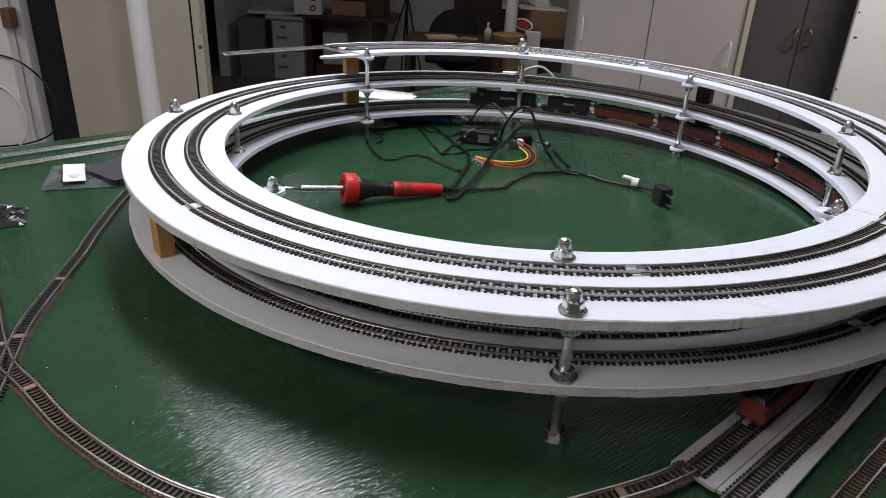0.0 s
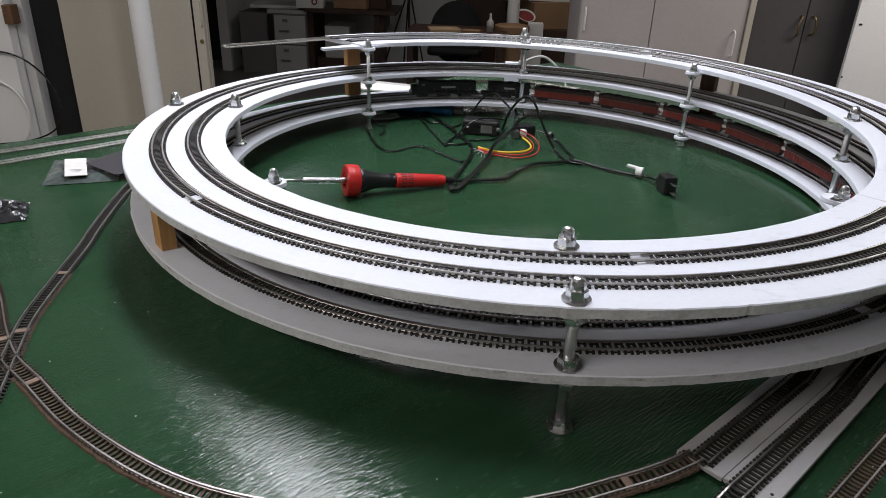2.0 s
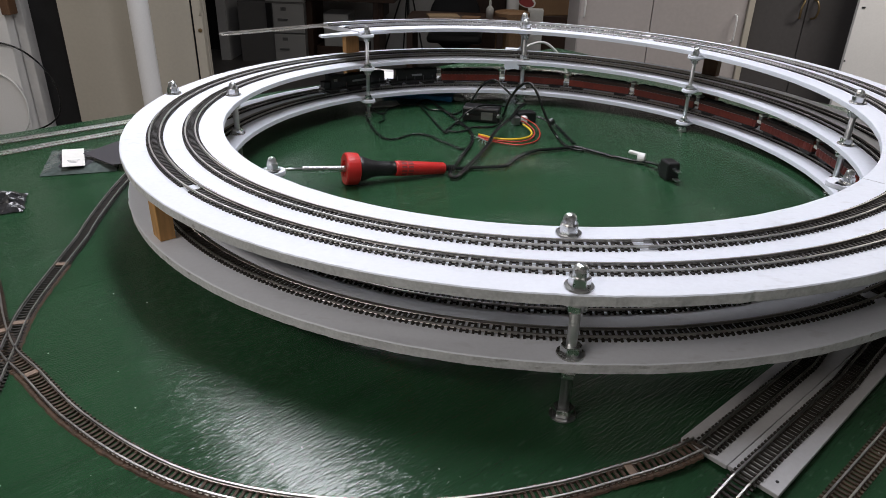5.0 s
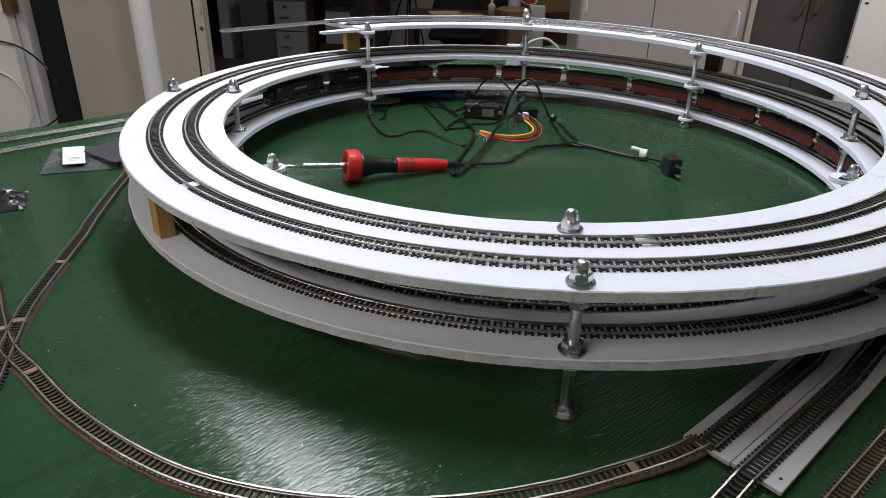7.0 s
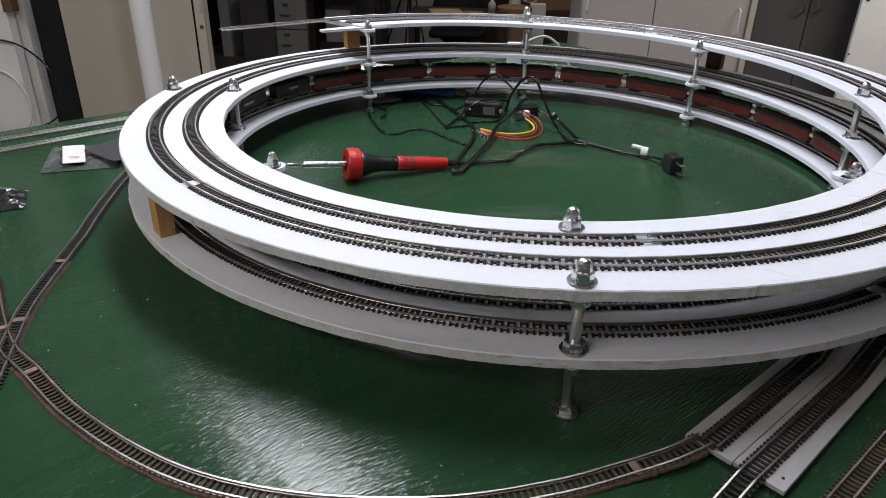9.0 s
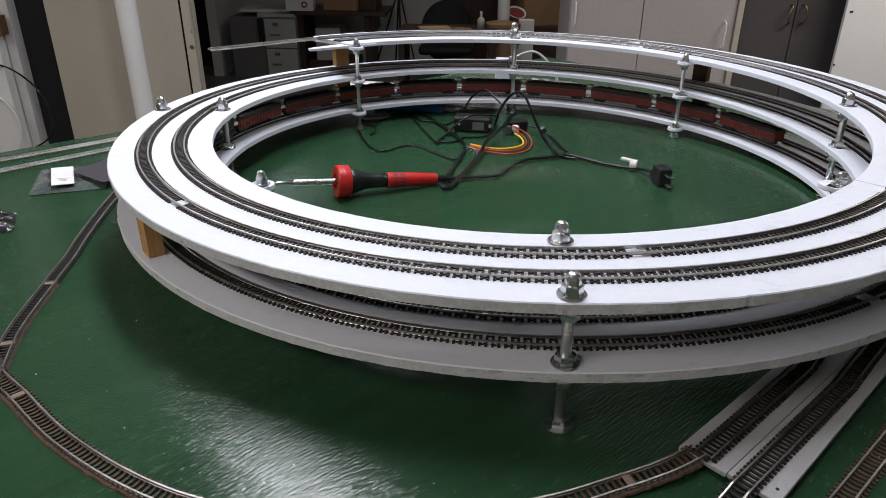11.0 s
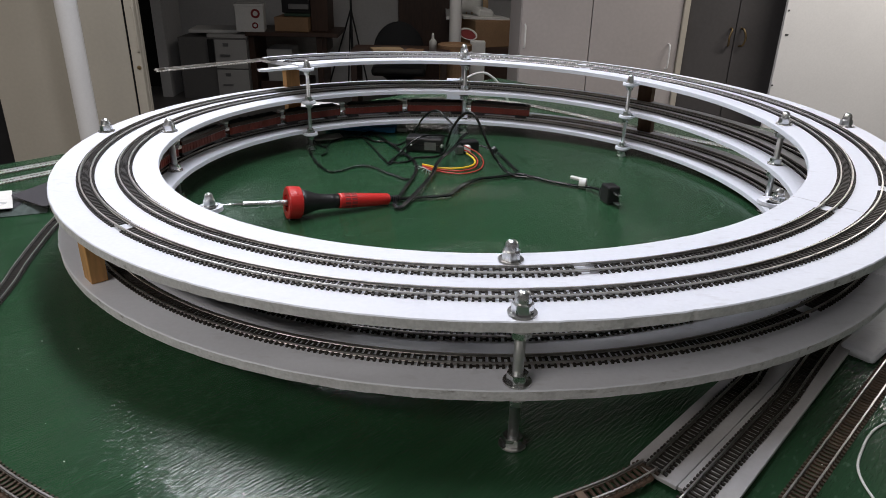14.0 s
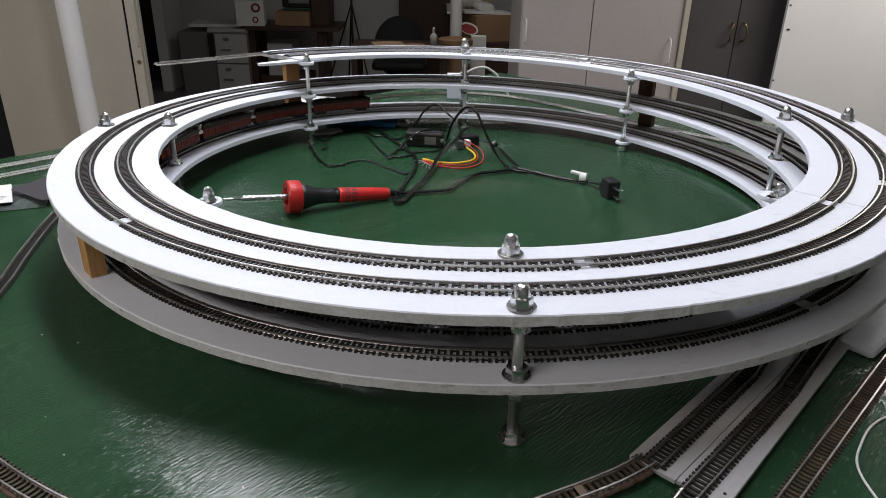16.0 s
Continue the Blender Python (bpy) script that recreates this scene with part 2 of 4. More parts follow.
def on_board(r, phi, up=0.0):
    """The boards and tracks lie a hair off the rods' centre."""
    return on_helix(r, phi, up) + Vector((0.002, -0.002, 0))


S45 = math.sqrt(0.5)


def approach(side, s, up=0.0):
    """A point of the straight way in, s metres past the place where it meets the circle."""
    return Vector((S45 * (side + s), S45 * (s - side), up))


# ---- the room ----
def slab(name, sx, sy, sz, m, material, label, kind="structure", category=""):
    return tagged(part(name, box(sx, sy, sz, m), material), label, category, "", kind)


slab("floor", 12, 14, 0.1, pose(0, 3.5, FLOOR - 0.1), FLOORM, "worn grey concrete basement floor")
slab("ceiling", 12, 14, 0.1, pose(0, 3.5, CEIL), WALL, "off-white basement ceiling")
slab("wall_north", 12, 0.15, CEIL - FLOOR, pose(0, 7.3, FLOOR), WALL, "dim off-white painted basement wall")
slab("wall_south", 12, 0.15, CEIL - FLOOR, pose(0, -3.4, FLOOR), WALL, "off-white painted basement wall")
slab("wall_west", 0.15, 14, CEIL - FLOOR, pose(-5.9, 3.5, FLOOR), WALL, "off-white painted basement wall")
slab("wall_east", 0.15, 14, CEIL - FLOOR, pose(5.9, 3.5, FLOOR), WALL, "off-white painted basement wall")

# layout table, turned against the walk: its edges run at 45 degrees
table = tagged(empty("layout_table", pose(0, 0, 0, 0, 0, 45)), "large layout table with glossy brush-painted green plywood top", "table")
for y0, y1 in ((-0.75, 0.05420), (0.05465, 0.567)):
    part("tabletop", box(1.56, y1 - y0, 0.018, pose(-0.07, (y0 + y1) / 2, -0.018), 0.00012), GREEN, table)
for x in (-0.8, 0.65):
    for y in (-0.70, 0.48):
        part("leg", box(0.08, 0.08, -0.018 - FLOOR, pose(x, y, FLOOR), 0.004), WOOD, table)


# ---- tracks ----
RAIL_PROFILE = ((-0.0008, 0), (0.0008, 0), (0.0004, 0.0004), (0.0004, 0.0013), (0.0006, 0.0014), (0.0006, 0.0020), (-0.0006, 0.0020),
                (-0.0006, 0.0014), (-0.0004, 0.0013), (-0.0004, 0.0004))
TIE_UP = 0.0013
TIE_STEP = 0.0042


def tie_mesh(name, material, web):
    """A tie with its rail chairs; a web joins it to the next tie under one of the rails."""
    bm = box(0.0160, 0.0018, TIE_UP, None, 0.0)
    for s in (-1, 1):
        for e in (-1, 1):
            box(0.0011, 0.0016, 0.0006, pose(s * 0.0045 + e * 0.0014, 0, TIE_UP - 0.0001), 0, bm)
    box(0.0024, 0.0030, TIE_UP - 0.0002, pose(web * 0.0049, 0.0021, 0), 0, bm)
    me = bpy.data.meshes.new(name)
    bm.to_mesh(me)
    bm.free()
    me.materials.append(material)
    return me


TIE_MESH = [tie_mesh("tie", TIE, w) for w in (-1, 1)]
TIE_OLD_MESH = [tie_mesh("tie_old", TIE_OLD, w) for w in (-1, 1)]
TIE_PALE_MESH = [tie_mesh("tie_pale", TIE_PALE, w) for w in (-1, 1)]


def railway(name, line, label, near, mesh=None, material=None, joints=(), skip=()):
    """A length of track on a dense line of points: two rails and its ties; near says which ties are pieces of their own."""
    mesh, material = mesh or TIE_MESH, material or TIE
    root = tagged(empty(name), label, "railway track")
    for side in (-1, 1):
        verts, faces = sweep(line, [(side * 0.0049 + s, TIE_UP - 0.0001 + u) for s, u in RAIL_PROFILE])
        raw("rail", verts, faces, RAIL, root)
    dist, total = [0.0], 0.0
    for a, b in zip(line, line[1:]):
        total += (b - a).length
        dist.append(total)
    base_v = [[v.co.copy() for v in me.vertices] for me in mesh]
    base_f = [tuple(p.vertices) for p in mesh[0].polygons]
    verts, faces, made, i, count = [], [], 0, 0, 0
    s = TIE_STEP / 2
    while s < total:
        while dist[i + 1] < s:
            i += 1
        k = (s - dist[i]) / (dist[i + 1] - dist[i])
        p = line[i].lerp(line[i + 1], k)
        d = line[i + 1] - line[i]
        s += TIE_STEP
        count += 1
        if any(abs(s - j) < 0.007 for j in skip):
            continue
        m = Matrix.Translation(p) @ Matrix.Rotation(math.atan2(d.y, d.x) - math.pi / 2 + random.uniform(-0.03, 0.03), 4, "Z")
        if made < 300 and near(p):
            made += 1
            ob = new("tie", mesh[count % 2])
            ob.parent = root
            ob.matrix_basis = m
        else:
            n = len(verts)
            verts += [m @ v for v in base_v[count % 2]]
            faces += [tuple(n + q for q in f) for f in base_f]
    if verts:
        tagged(raw("tie_strip", verts, faces, material, root), kind="stuff")
    for j in joints:
        i = min(range(len(line) - 1), key=lambda q: abs(dist[q] - j))
        p, d = line[i], line[i + 1] - line[i]
        for side in (-1, 1):
            m = Matrix.Translation(p) @ Matrix.Rotation(math.atan2(d.y, d.x) - math.pi / 2, 4, "Z") @ pose(side * 0.0049, 0, TIE_UP - 0.0006)
            part("rail_joiner", box(0.0024, 0.0085, 0.0013, m, 0.0003), DULL, root)
    return root


def ease(r, s):
    """How far the straight way in lies outside the circle's tangent, s metres before the circle."""
    return (0.0062 if r > 0.41 else 0.0118) * min(1.0, -s / 0.13) ** 1.5


def way_up(s):
    """Height of the way in: down to the table past the boards' ends."""
    return 0.0062 * max(0.0, min(1.0, (s + 0.315) / 0.035))


def helix_line(r, straight, a=45.0, b=960.0):
    pts = [approach(r + 0.0028 + ease(r, s), s, way_up(s)) for s in np.arange(straight, 0, 0.006)]
    pts += [on_board(r, p) for p in np.arange(a, b, 0.8)]
    return pts


LINE_IN = helix_line(R_IN, -0.272, b=946)
LINE_OUT = helix_line(R_OUT, -0.430, b=948)
front = lambda p: p.y < -0.16 and p.z > 0.085


def length_at(r, straight, phi):
    return -straight + (phi - 45) * math.pi / 180 * math.hypot(r, PITCH / (2 * math.pi))


inner_joints = [length_at(R_IN, -0.272, p) for p in (706, 729, 767, 871, 383)]
outer_joints = [length_at(R_OUT, -0.430, p) for p in (677, 709, 733, 779, 873, 394)]
railway("inner_helix_track", LINE_IN, "inner dark-tied small-gauge track spiralling up the helix", front, joints=inner_joints, skip=inner_joints[1:])
railway("outer_helix_track", LINE_OUT, "outer dark-tied small-gauge track spiralling up the helix", front, joints=outer_joints, skip=outer_joints[:1] + outer_joints[3:])

END = on_board(R_OUT, 948)
WAY = (on_board(R_OUT, 948.2) - END).normalized()
railway("flex_track_end", [END + WAY * d for d in np.arange(0, 0.176, 0.005)],
        "loose grey flexible track end sticking out past the helix", lambda p: True, TIE_PALE_MESH, TIE_PALE)

# tracks on the table
def residue(parent, line, side, width, seed):
    """A crumbly strip of cork and glue left beside a track."""
    verts, faces = [], []
    for i, p in enumerate(line):
        d = line[min(i + 1, len(line) - 1)] - line[max(i - 1, 0)]
        n = Vector((d.y, -d.x, 0)).normalized() * side
        w = width * max(0.05, 0.55 + 0.9 * noise.noise(Vector((i * 0.31, seed, 0))))
        h = 0.0011 + 0.0008 * noise.noise(Vector((i * 0.7, seed, 4)))
        verts += [p + n * 0.006, p + n * 0.006 + Vector((0, 0, h)), p + n * (0.0078 + w * 0.6) + Vector((0, 0, h)), p + n * (0.0082 + w) + Vector((0, 0, 0.0001))]
        if i:
            k = 4 * i
            faces += [(k - 4 + j, k - 3 + j, k + 1 + j, k + j) for j in range(3)]
    raw("cork_residue", verts, faces, BALLAST, parent)["kind"] = "stuff"


def shim(parent, line, at):
    """A pale bare gap filler between two rail ends."""
    i = int(at * (len(line) - 2))
    p, d = line[i], line[i + 1] - line[i]
    m = Matrix.Translation(p) @ Matrix.Rotation(math.atan2(d.y, d.x) - math.pi / 2, 4, "Z") @ pose(0, 0, 0.0013)
    part("joint_shim", box(0.0125, 0.0052, 0.0009, m, 0.0003), SHIM, parent, "pale tan gap filler at a rail joint")


OVAL = smooth_line([(-0.5709, -0.2234, 0), (-0.5088, -0.2849, 0), (-0.4644, -0.336, 0), (-0.4304, -0.3797, 0), (-0.3976, -0.4162, 0), (-0.3635, -0.4415, 0), (-0.3120, -0.4800, 0), (-0.2525, -0.5130, 0), (-0.1983, -0.5318, 0), (-0.133, -0.539, 0), (-0.0627, -0.5328, 0),
                    (-0.0024, -0.515, 0), (0.0378, -0.4982, 0.0012), (0.066, -0.4868, 0.0042), (0.0862, -0.4756, 0.0062), (0.0901, -0.4722, 0.0062)], 30)
oval = railway("oval_track", OVAL, "curved weathered track laid on the green tabletop", lambda p: p.y < -0.38, TIE_OLD_MESH, TIE_OLD)
residue(oval, OVAL[140:420], 1, 0.0015, 1)
for k in (0.225, 0.335, 0.817):
    shim(oval, OVAL, k)
BRANCH = smooth_line([(-0.3386, -0.5926, 0), (-0.3696, -0.4927, 0), (-0.3976, -0.4162, 0), (-0.4174, -0.3615, 0), (-0.4345, -0.2823, 0), (-0.4453, -0.2291, 0), (-0.4571, -0.184, 0), (-0.4755, -0.0974, 0), (-0.4901, -0.002, 0)], 30)
branch = railway("branch_track", BRANCH, "dark curved track leading past the helix", lambda p: True)
residue(branch, BRANCH[60:120], 1, 0.0014, 2)
for k in (0.335, 0.50):
    shim(branch, BRANCH, k)
side_line = [approach(0.4708, s) for s in np.arange(-0.40, 0.18, 0.01)]
railway("side_track", side_line, "straight weathered track beside the approach boards", lambda p: True, TIE_OLD_MESH, TIE_OLD)
for side, lean, lab in ((0.487, 0.036, "track along the table edge"), (0.5245, 0.0, "second track along the table edge")):
    line = [Vector((S45 * (e - side - lean * (e + 0.16)), S45 * (e + side + lean * (e + 0.16)), 0)) for e in np.arange(-0.62, 0.05, 0.01)]
    railway("siding_track", line, lab, lambda p: True, TIE_OLD_MESH, TIE_OLD)
RETURN = [Vector((S45 * (0.52 - e), S45 * (0.52 + e), 0)) for e in np.arange(-0.25, 0.33, 0.01)]
RETURN += smooth_line([(0.127, 0.608, 0), (0.06, 0.640, 0), (-0.02, 0.645, 0), (-0.12, 0.615, 0), (-0.22, 0.555, 0)], 10)
railway("return_track", RETURN, "bright track curving along the table behind the helix", lambda p: False, TIE_OLD_MESH, TIE_OLD)

# ---- helix boards ----
helix = tagged(empty("helix_roadbed"), "white-painted plywood helix roadbed with rough grey edges", "model railway helix")
cuts = [45, 180, 408, 768, 946]
rough = random.Random(4)
for a, b in zip(cuts, cuts[1:]):
    phis = np.linspace(a + 0.05, b - 0.05, int((b - a) * 4))
    verts, faces = [], []
    for p in phis:
        jr = 0.0004 * noise.noise(Vector((p * 0.35, 3, 0))) + 0.0003 * noise.noise(Vector((p * 0.83, 19, 0))) ** 3 * 8 + 0.00010 * noise.noise(Vector((p * 5.1, 90, 0)))
        ji = 0.0005 * noise.noise(Vector((p * 0.3, 30, 0)))
        low = 0.0003 * noise.noise(Vector((p * 0.9, 50, 0))) + 0.0002 * noise.noise(Vector((p * 0.37, 70, 0)))
        bot = min(THICK, rise(p) - 0.0003)
        for r, u in ((RI + ji, -0.0006), (RI + ji + 0.0006, 0), (RO + jr - 0.0007, 0), (RO + jr, -0.0008), (RO + jr - 0.0003, -bot + 0.0005 + low), (RI + ji, -0.72 * bot)):
            verts.append(on_board(r, p, u))
    k, n = 6, len(phis)
    for i in range(n - 1):
        for j in range(k):
            q, w = i * k + j, i * k + (j + 1) % k
            faces.append((q, w, w + k, q + k))
    faces += [tuple(range(k)), tuple(range((n - 1) * k + k - 1, (n - 1) * k - 1, -1))]
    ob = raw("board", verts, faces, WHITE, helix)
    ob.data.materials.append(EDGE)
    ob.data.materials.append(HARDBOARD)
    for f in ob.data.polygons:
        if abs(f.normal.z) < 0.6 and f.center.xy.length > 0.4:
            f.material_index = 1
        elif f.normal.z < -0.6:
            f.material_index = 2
# tabs that carry the inner rods
for phi in (134.8, 224.5, 315.7, 406, 494.8, 584.5, 675.7, 766, 854.8, 944.5):
    bm = lathe([(0, 0), (0.0105, 0), (0.0110, 0.0010), (0.0105, 0.0040), (0, 0.0040)], 20, pose(-0.004, 0, 0))
    box(0.020, 0.019, 0.0040, pose(0.004, 0, 0), 0.0006, bm)
    m = Matrix.Translation(on_helix(0.3490, phi, -0.0077)) @ Matrix.Rotation(radians(phi - 90), 4, "Z")
    bm.transform(m)
    part("tab", bm, WHITE, helix)
# approach boards
for lo, hi, s0 in ((0.3866, 0.4178, -0.2735), (0.4182, 0.4492, -0.2725)):
    strip = tagged(empty("approach_board"), "white-painted thin approach board lying on the table", "roadbed", "approach boards")
    # black strip added beneath, standing in for the shaded gap under the board
    for name, a, b, e, z0, z1, material in (("board", lo, hi, s0, 0.0028, 0.0060, GREYWHITE), ("gap_shade", lo + 0.003, hi - 0.003, s0 + 0.004, 0.0002, 0.0026, BLACK)):
        bm = bmesh.new()
        q = [approach(a, e), approach(b, e), approach(b - (0.009 if hi > 0.43 else 0), 0.03), approach(a, 0.03)]
        vs = [bm.verts.new((v.x, v.y, z)) for z in (z0, z1) for v in q]
        for f in ((3, 2, 1, 0), (4, 5, 6, 7), (0, 1, 5, 4), (1, 2, 6, 5), (2, 3, 7, 6), (3, 0, 4, 7)):
            bm.faces.new([vs[i] for i in f])
        bmesh.ops.bevel(bm, geom=bm.edges[:], offset=0.0003, segments=1, affect="EDGES")
        part(name, bm, material, strip)
    hole = approach((lo + hi) / 2 + (0.005 if lo < 0.4 else 0.010), s0 + 0.010)
    part("screw", lathe([(0, 0), (0.0011, 0), (0.0010, 0.0004), (0, 0.0003)], 10, pose(hole.x, hole.y, 0.0060)), BLACK, strip)


# ---- rods ----
def hex_nut(bm, z, h=0.0062, r=0.0072, turn=0.0):
    own = bmesh.new()
    bmesh.ops.create_cone(own, cap_ends=True, segments=6, radius1=r, radius2=r, depth=h, matrix=Matrix.Translation((0, 0, z + h / 2)) @ Matrix.Rotation(turn, 4, "Z"))
    bmesh.ops.bevel(own, geom=own.edges[:], offset=0.0005, segments=2, affect="EDGES")
    return merge(own, None, bm)


def threaded_rod(r, phis, k=1.0, drop=0.0, foot=True, name_label="zinc-plated threaded rod with nuts, washers and acorn cap"):
    top = on_helix(r, phis[-1])
    root = tagged(empty("threaded_rod", Matrix.Translation((top.x, top.y, 0))), name_label, "threaded rod", "helix support rods")
    zt = top.z - drop
    rod = part("rod", lathe([(0, 0.0005), (0.0036 * k, 0.0005), (0.0036 * k, zt + 0.012 * k), (0, zt + 0.012 * k)], 14), THREAD, root, smooth=True)
    turn = rough.uniform(0, 1)
    washer = lambda z: part("washer", lathe([(0.0040 * k, z), (0.0092 * k, z), (0.0095 * k, z + 0.0004), (0.0092 * k, z + 0.0013), (0.0040 * k, z + 0.0013)], 24), STEEL, root)
    for i, p in enumerate(phis):
        z = rise(p) - drop
        washer(z)
        if p == phis[-1]:
            bm = hex_nut(bmesh.new(), z + 0.0013, 0.0064 * k, 0.0072 * k, turn)
            dome = ((0.0058, 0.0064), (0.0053, 0.0073), (0.0050, 0.0099), (0.0043, 0.0123), (0.0030, 0.0137), (0.0013, 0.0144), (0, 0.0145))
            lathe([(a * k, z + 0.0013 + b * k) for a, b in dome], 20, None, bm)
            part("acorn_nut", bm, STEEL, root)
        else:
            part("nut", hex_nut(bmesh.new(), z + 0.0013, 0.0062 * k, 0.0072 * k, rough.uniform(0, 1)), STEEL, root)
        if z > 0.02:
            washer(z - THICK + drop - 0.0015)
            part("nut", hex_nut(bmesh.new(), z - THICK + drop - 0.0015 - 0.0062 * k, 0.0062 * k, 0.0072 * k, rough.uniform(0, 1)), STEEL, root)
    if foot:
        washer(0.0003)
        part("nut", hex_nut(bmesh.new(), 0.0016, turn=rough.uniform(0, 1)), STEEL, root)


RR_I, RR_O, RR_T = 0.3690, 0.4420, 0.3453
for a_in, a_out in ((90.6, 90.25), (180.0, 180.0), (267.9, 269.05), (361.25, 361.0)):
    for r, phi in ((RR_I, a_in), (RR_O, a_out)):
        threaded_rod(r + (0.003 if phi == 361.0 else 0), [p for p in (phi, phi + 360, phi + 720) if p <= 945])
for phi in (134.8, 224.5, 315.7, 46):
    threaded_rod(RR_T if phi != 46 else 0.351, [p for p in (phi, phi + 360, phi + 720) if 60 < p <= 950], 0.76, 0.0035)
# the plate under the helix's upper end
plate = [on_helix(r, p, u) for u in (-0.0058, -0.0025) for r, p in ((0.350, 938), (0.380, 938), (0.372, 955.5), (0.362, 956))]
raw("end_plate", plate, [(3, 2, 1, 0), (4, 5, 6, 7), (0, 1, 5, 4), (1, 2, 6, 5), (2, 3, 7, 6), (3, 0, 4, 7)], WHITE, helix)

# spacer blocks
for phi, levels in ((315, (312.7,)), (135, (137.2, 498.1)), (225, (219.9, 579.9))):
    for p in levels:
        h = PITCH - THICK - 0.0006
        m = Matrix.Translation(on_helix(0.4405 if phi == 315 else 0.4465, p, 0.0003)) @ Matrix.Rotation(radians(p - 90), 4, "Z")
        label = "dark stained spacer block standing between two helix turns" if phi == 135 else "pine spacer block standing between two helix turns"
        tagged(part("spacer_block", box(0.013, 0.018 if phi == 315 else 0.024, h, m, 0.0006), BROWNWOOD if phi == 135 else WOOD), label, "wood block", "helix spacer blocks")

# ---- soldering iron, power supply and cables inside the helix ----


def soldering_iron():
    root = tagged(empty("soldering_iron"), "red and black soldering iron with chrome barrel lying on the table", "soldering iron")
    a, b = Vector((-0.2810, -0.0800, 0.0270)), Vector((-0.1050, 0.0025, 0.0080))
    d = b - a
    root.matrix_world = Matrix.Translation(a) @ d.to_track_quat("Z", "Y").to_matrix().to_4x4()
    L = d.length
    part("tip", lathe([(0, -0.006), (0.0012, -0.003), (0.0019, 0.004), (0.0019, 0.024), (0, 0.024)], 14), STEEL, root, smooth=True)
    part("barrel", lathe([(0, 0.018), (0.0034, 0.018), (0.0038, 0.019), (0.0038, 0.074), (0.0030, 0.0745), (0, 0.0745)], 20), STEEL, root)
    ring = lathe([(0.0105, 0.068), (0.0180, 0.068), (0.0192, 0.0695), (0.0194, 0.077), (0.0188, 0.0835), (0.0165, 0.0850), (0.0105, 0.0850), (0.0105, 0.068)], 36)
    part("guard_ring", ring, RED, root, "moulded red guard ring")
    bm = bmesh.new()
    for k in range(6):
        box(0.0022, 0.0075, 0.012, Matrix.Rotation(k * math.pi / 3, 4, "Z") @ pose(0, 0.0080, 0.069), 0.0004, bm)
    part("guard_spoke", bm, RED, root)
    part("grip", lathe([(0, 0.074), (0.0060, 0.074), (0.0100, 0.078), (0.0158, 0.0845), (0.0145, 0.091), (0.0108, 0.101), (0.0092, 0.110), (0.0088, 0.122), (0.0090, 0.131), (0, 0.131)], 28), BLACK, root, "soft black grip", True)
    part("handle", lathe([(0, 0.1305), (0.0092, 0.1305), (0.0094, 0.134), (0.0084, 0.165), (0.0072, L - 0.001), (0.0060, L + 0.001), (0, L + 0.001)], 28), RED, root, smooth=True)
    part("label_bar", box(0.0065, 0.0010, 0.020, pose(0, 0.0086, 0.136, 3, 0, 0), 0.0003), mat("dull_red_print", (0.25, 0.02, 0.02), 0.5, bump=0), root, "darker moulded lettering bar")
    for k in range(12):
        turn_k = Matrix.Rotation(radians(k * 30), 4, "Z")
        for q in range(2):
            part("print_bar", box(0.0030, 0.0005, 0.0065, turn_k @ pose(0, 0.0091 - q * 0.0003, 0.1375 + q * 0.0085), 0), REDPRINT, root)
    bm = bmesh.new()
    for k in range(5):
        lathe([(0.0028, L + 0.002 + k * 0.0026), (0.0043, L + 0.0025 + k * 0.0026), (0.0043, L + 0.0038 + k * 0.0026), (0.0028, L + 0.0043 + k * 0.0026)], 14, None, bm)
    part("strain_relief", bm, BLACK, root)


soldering_iron()


def twin_cable(name, label, pts, r=0.0023, gap=0.0019, n=14):
    root = tagged(empty(name), label, "cable")
    line = [Vector(p) for p in pts]
    for s in (-1, 1):
        q = []
        for i, p in enumerate(line):
            d = line[min(i + 1, len(line) - 1)] - line[max(i - 1, 0)]
            q.append(p + Vector((d.y, -d.x, 0)).normalized() * s * gap + Vector((0, 0, r)))
        part("conductor", tube(q, r, 8, n), RUBBER, root, smooth=True)
    return root


twin_cable("power_cable", "black twin mains cord running from the soldering iron to its plug", [(-0.104, 0.006, 0.007), (-0.091, 0.013, 0.003), (-0.065, 0.023, 0.002), (-0.041, 0.029, 0.002), (-0.028, 0.035, 0.002), (-0.019, 0.054, 0.002), (-0.007, 0.078, 0.002), (0.014, 0.103, 0.002), (0.035, 0.111, 0.002), (0.057, 0.121, 0.002), (0.071, 0.128, 0.002), (0.091, 0.114, 0.002), (0.115, 0.095, 0.002), (0.140, 0.082, 0.002), (0.160, 0.070, 0.004), (0.171, 0.047, 0.008)], 0.0015, 0.0014)
twin_cable("power_cable", "black twin cord looping from the iron round to the rod", [(-0.092, -0.019, 0.002), (-0.097, -0.002, 0.003), (-0.091, 0.021, 0.005), (-0.085, 0.067, 0.002), (-0.077, 0.109, 0.002), (-0.074, 0.148, 0.002), (-0.080, 0.185, 0.002), (-0.093, 0.217, 0.002), (-0.113, 0.262, 0.002), (-0.131, 0.299, 0.002), (-0.150, 0.338, 0.002), (-0.162, 0.347, 0.002), (-0.171, 0.329, 0.002)], 0.0013, 0.0012)
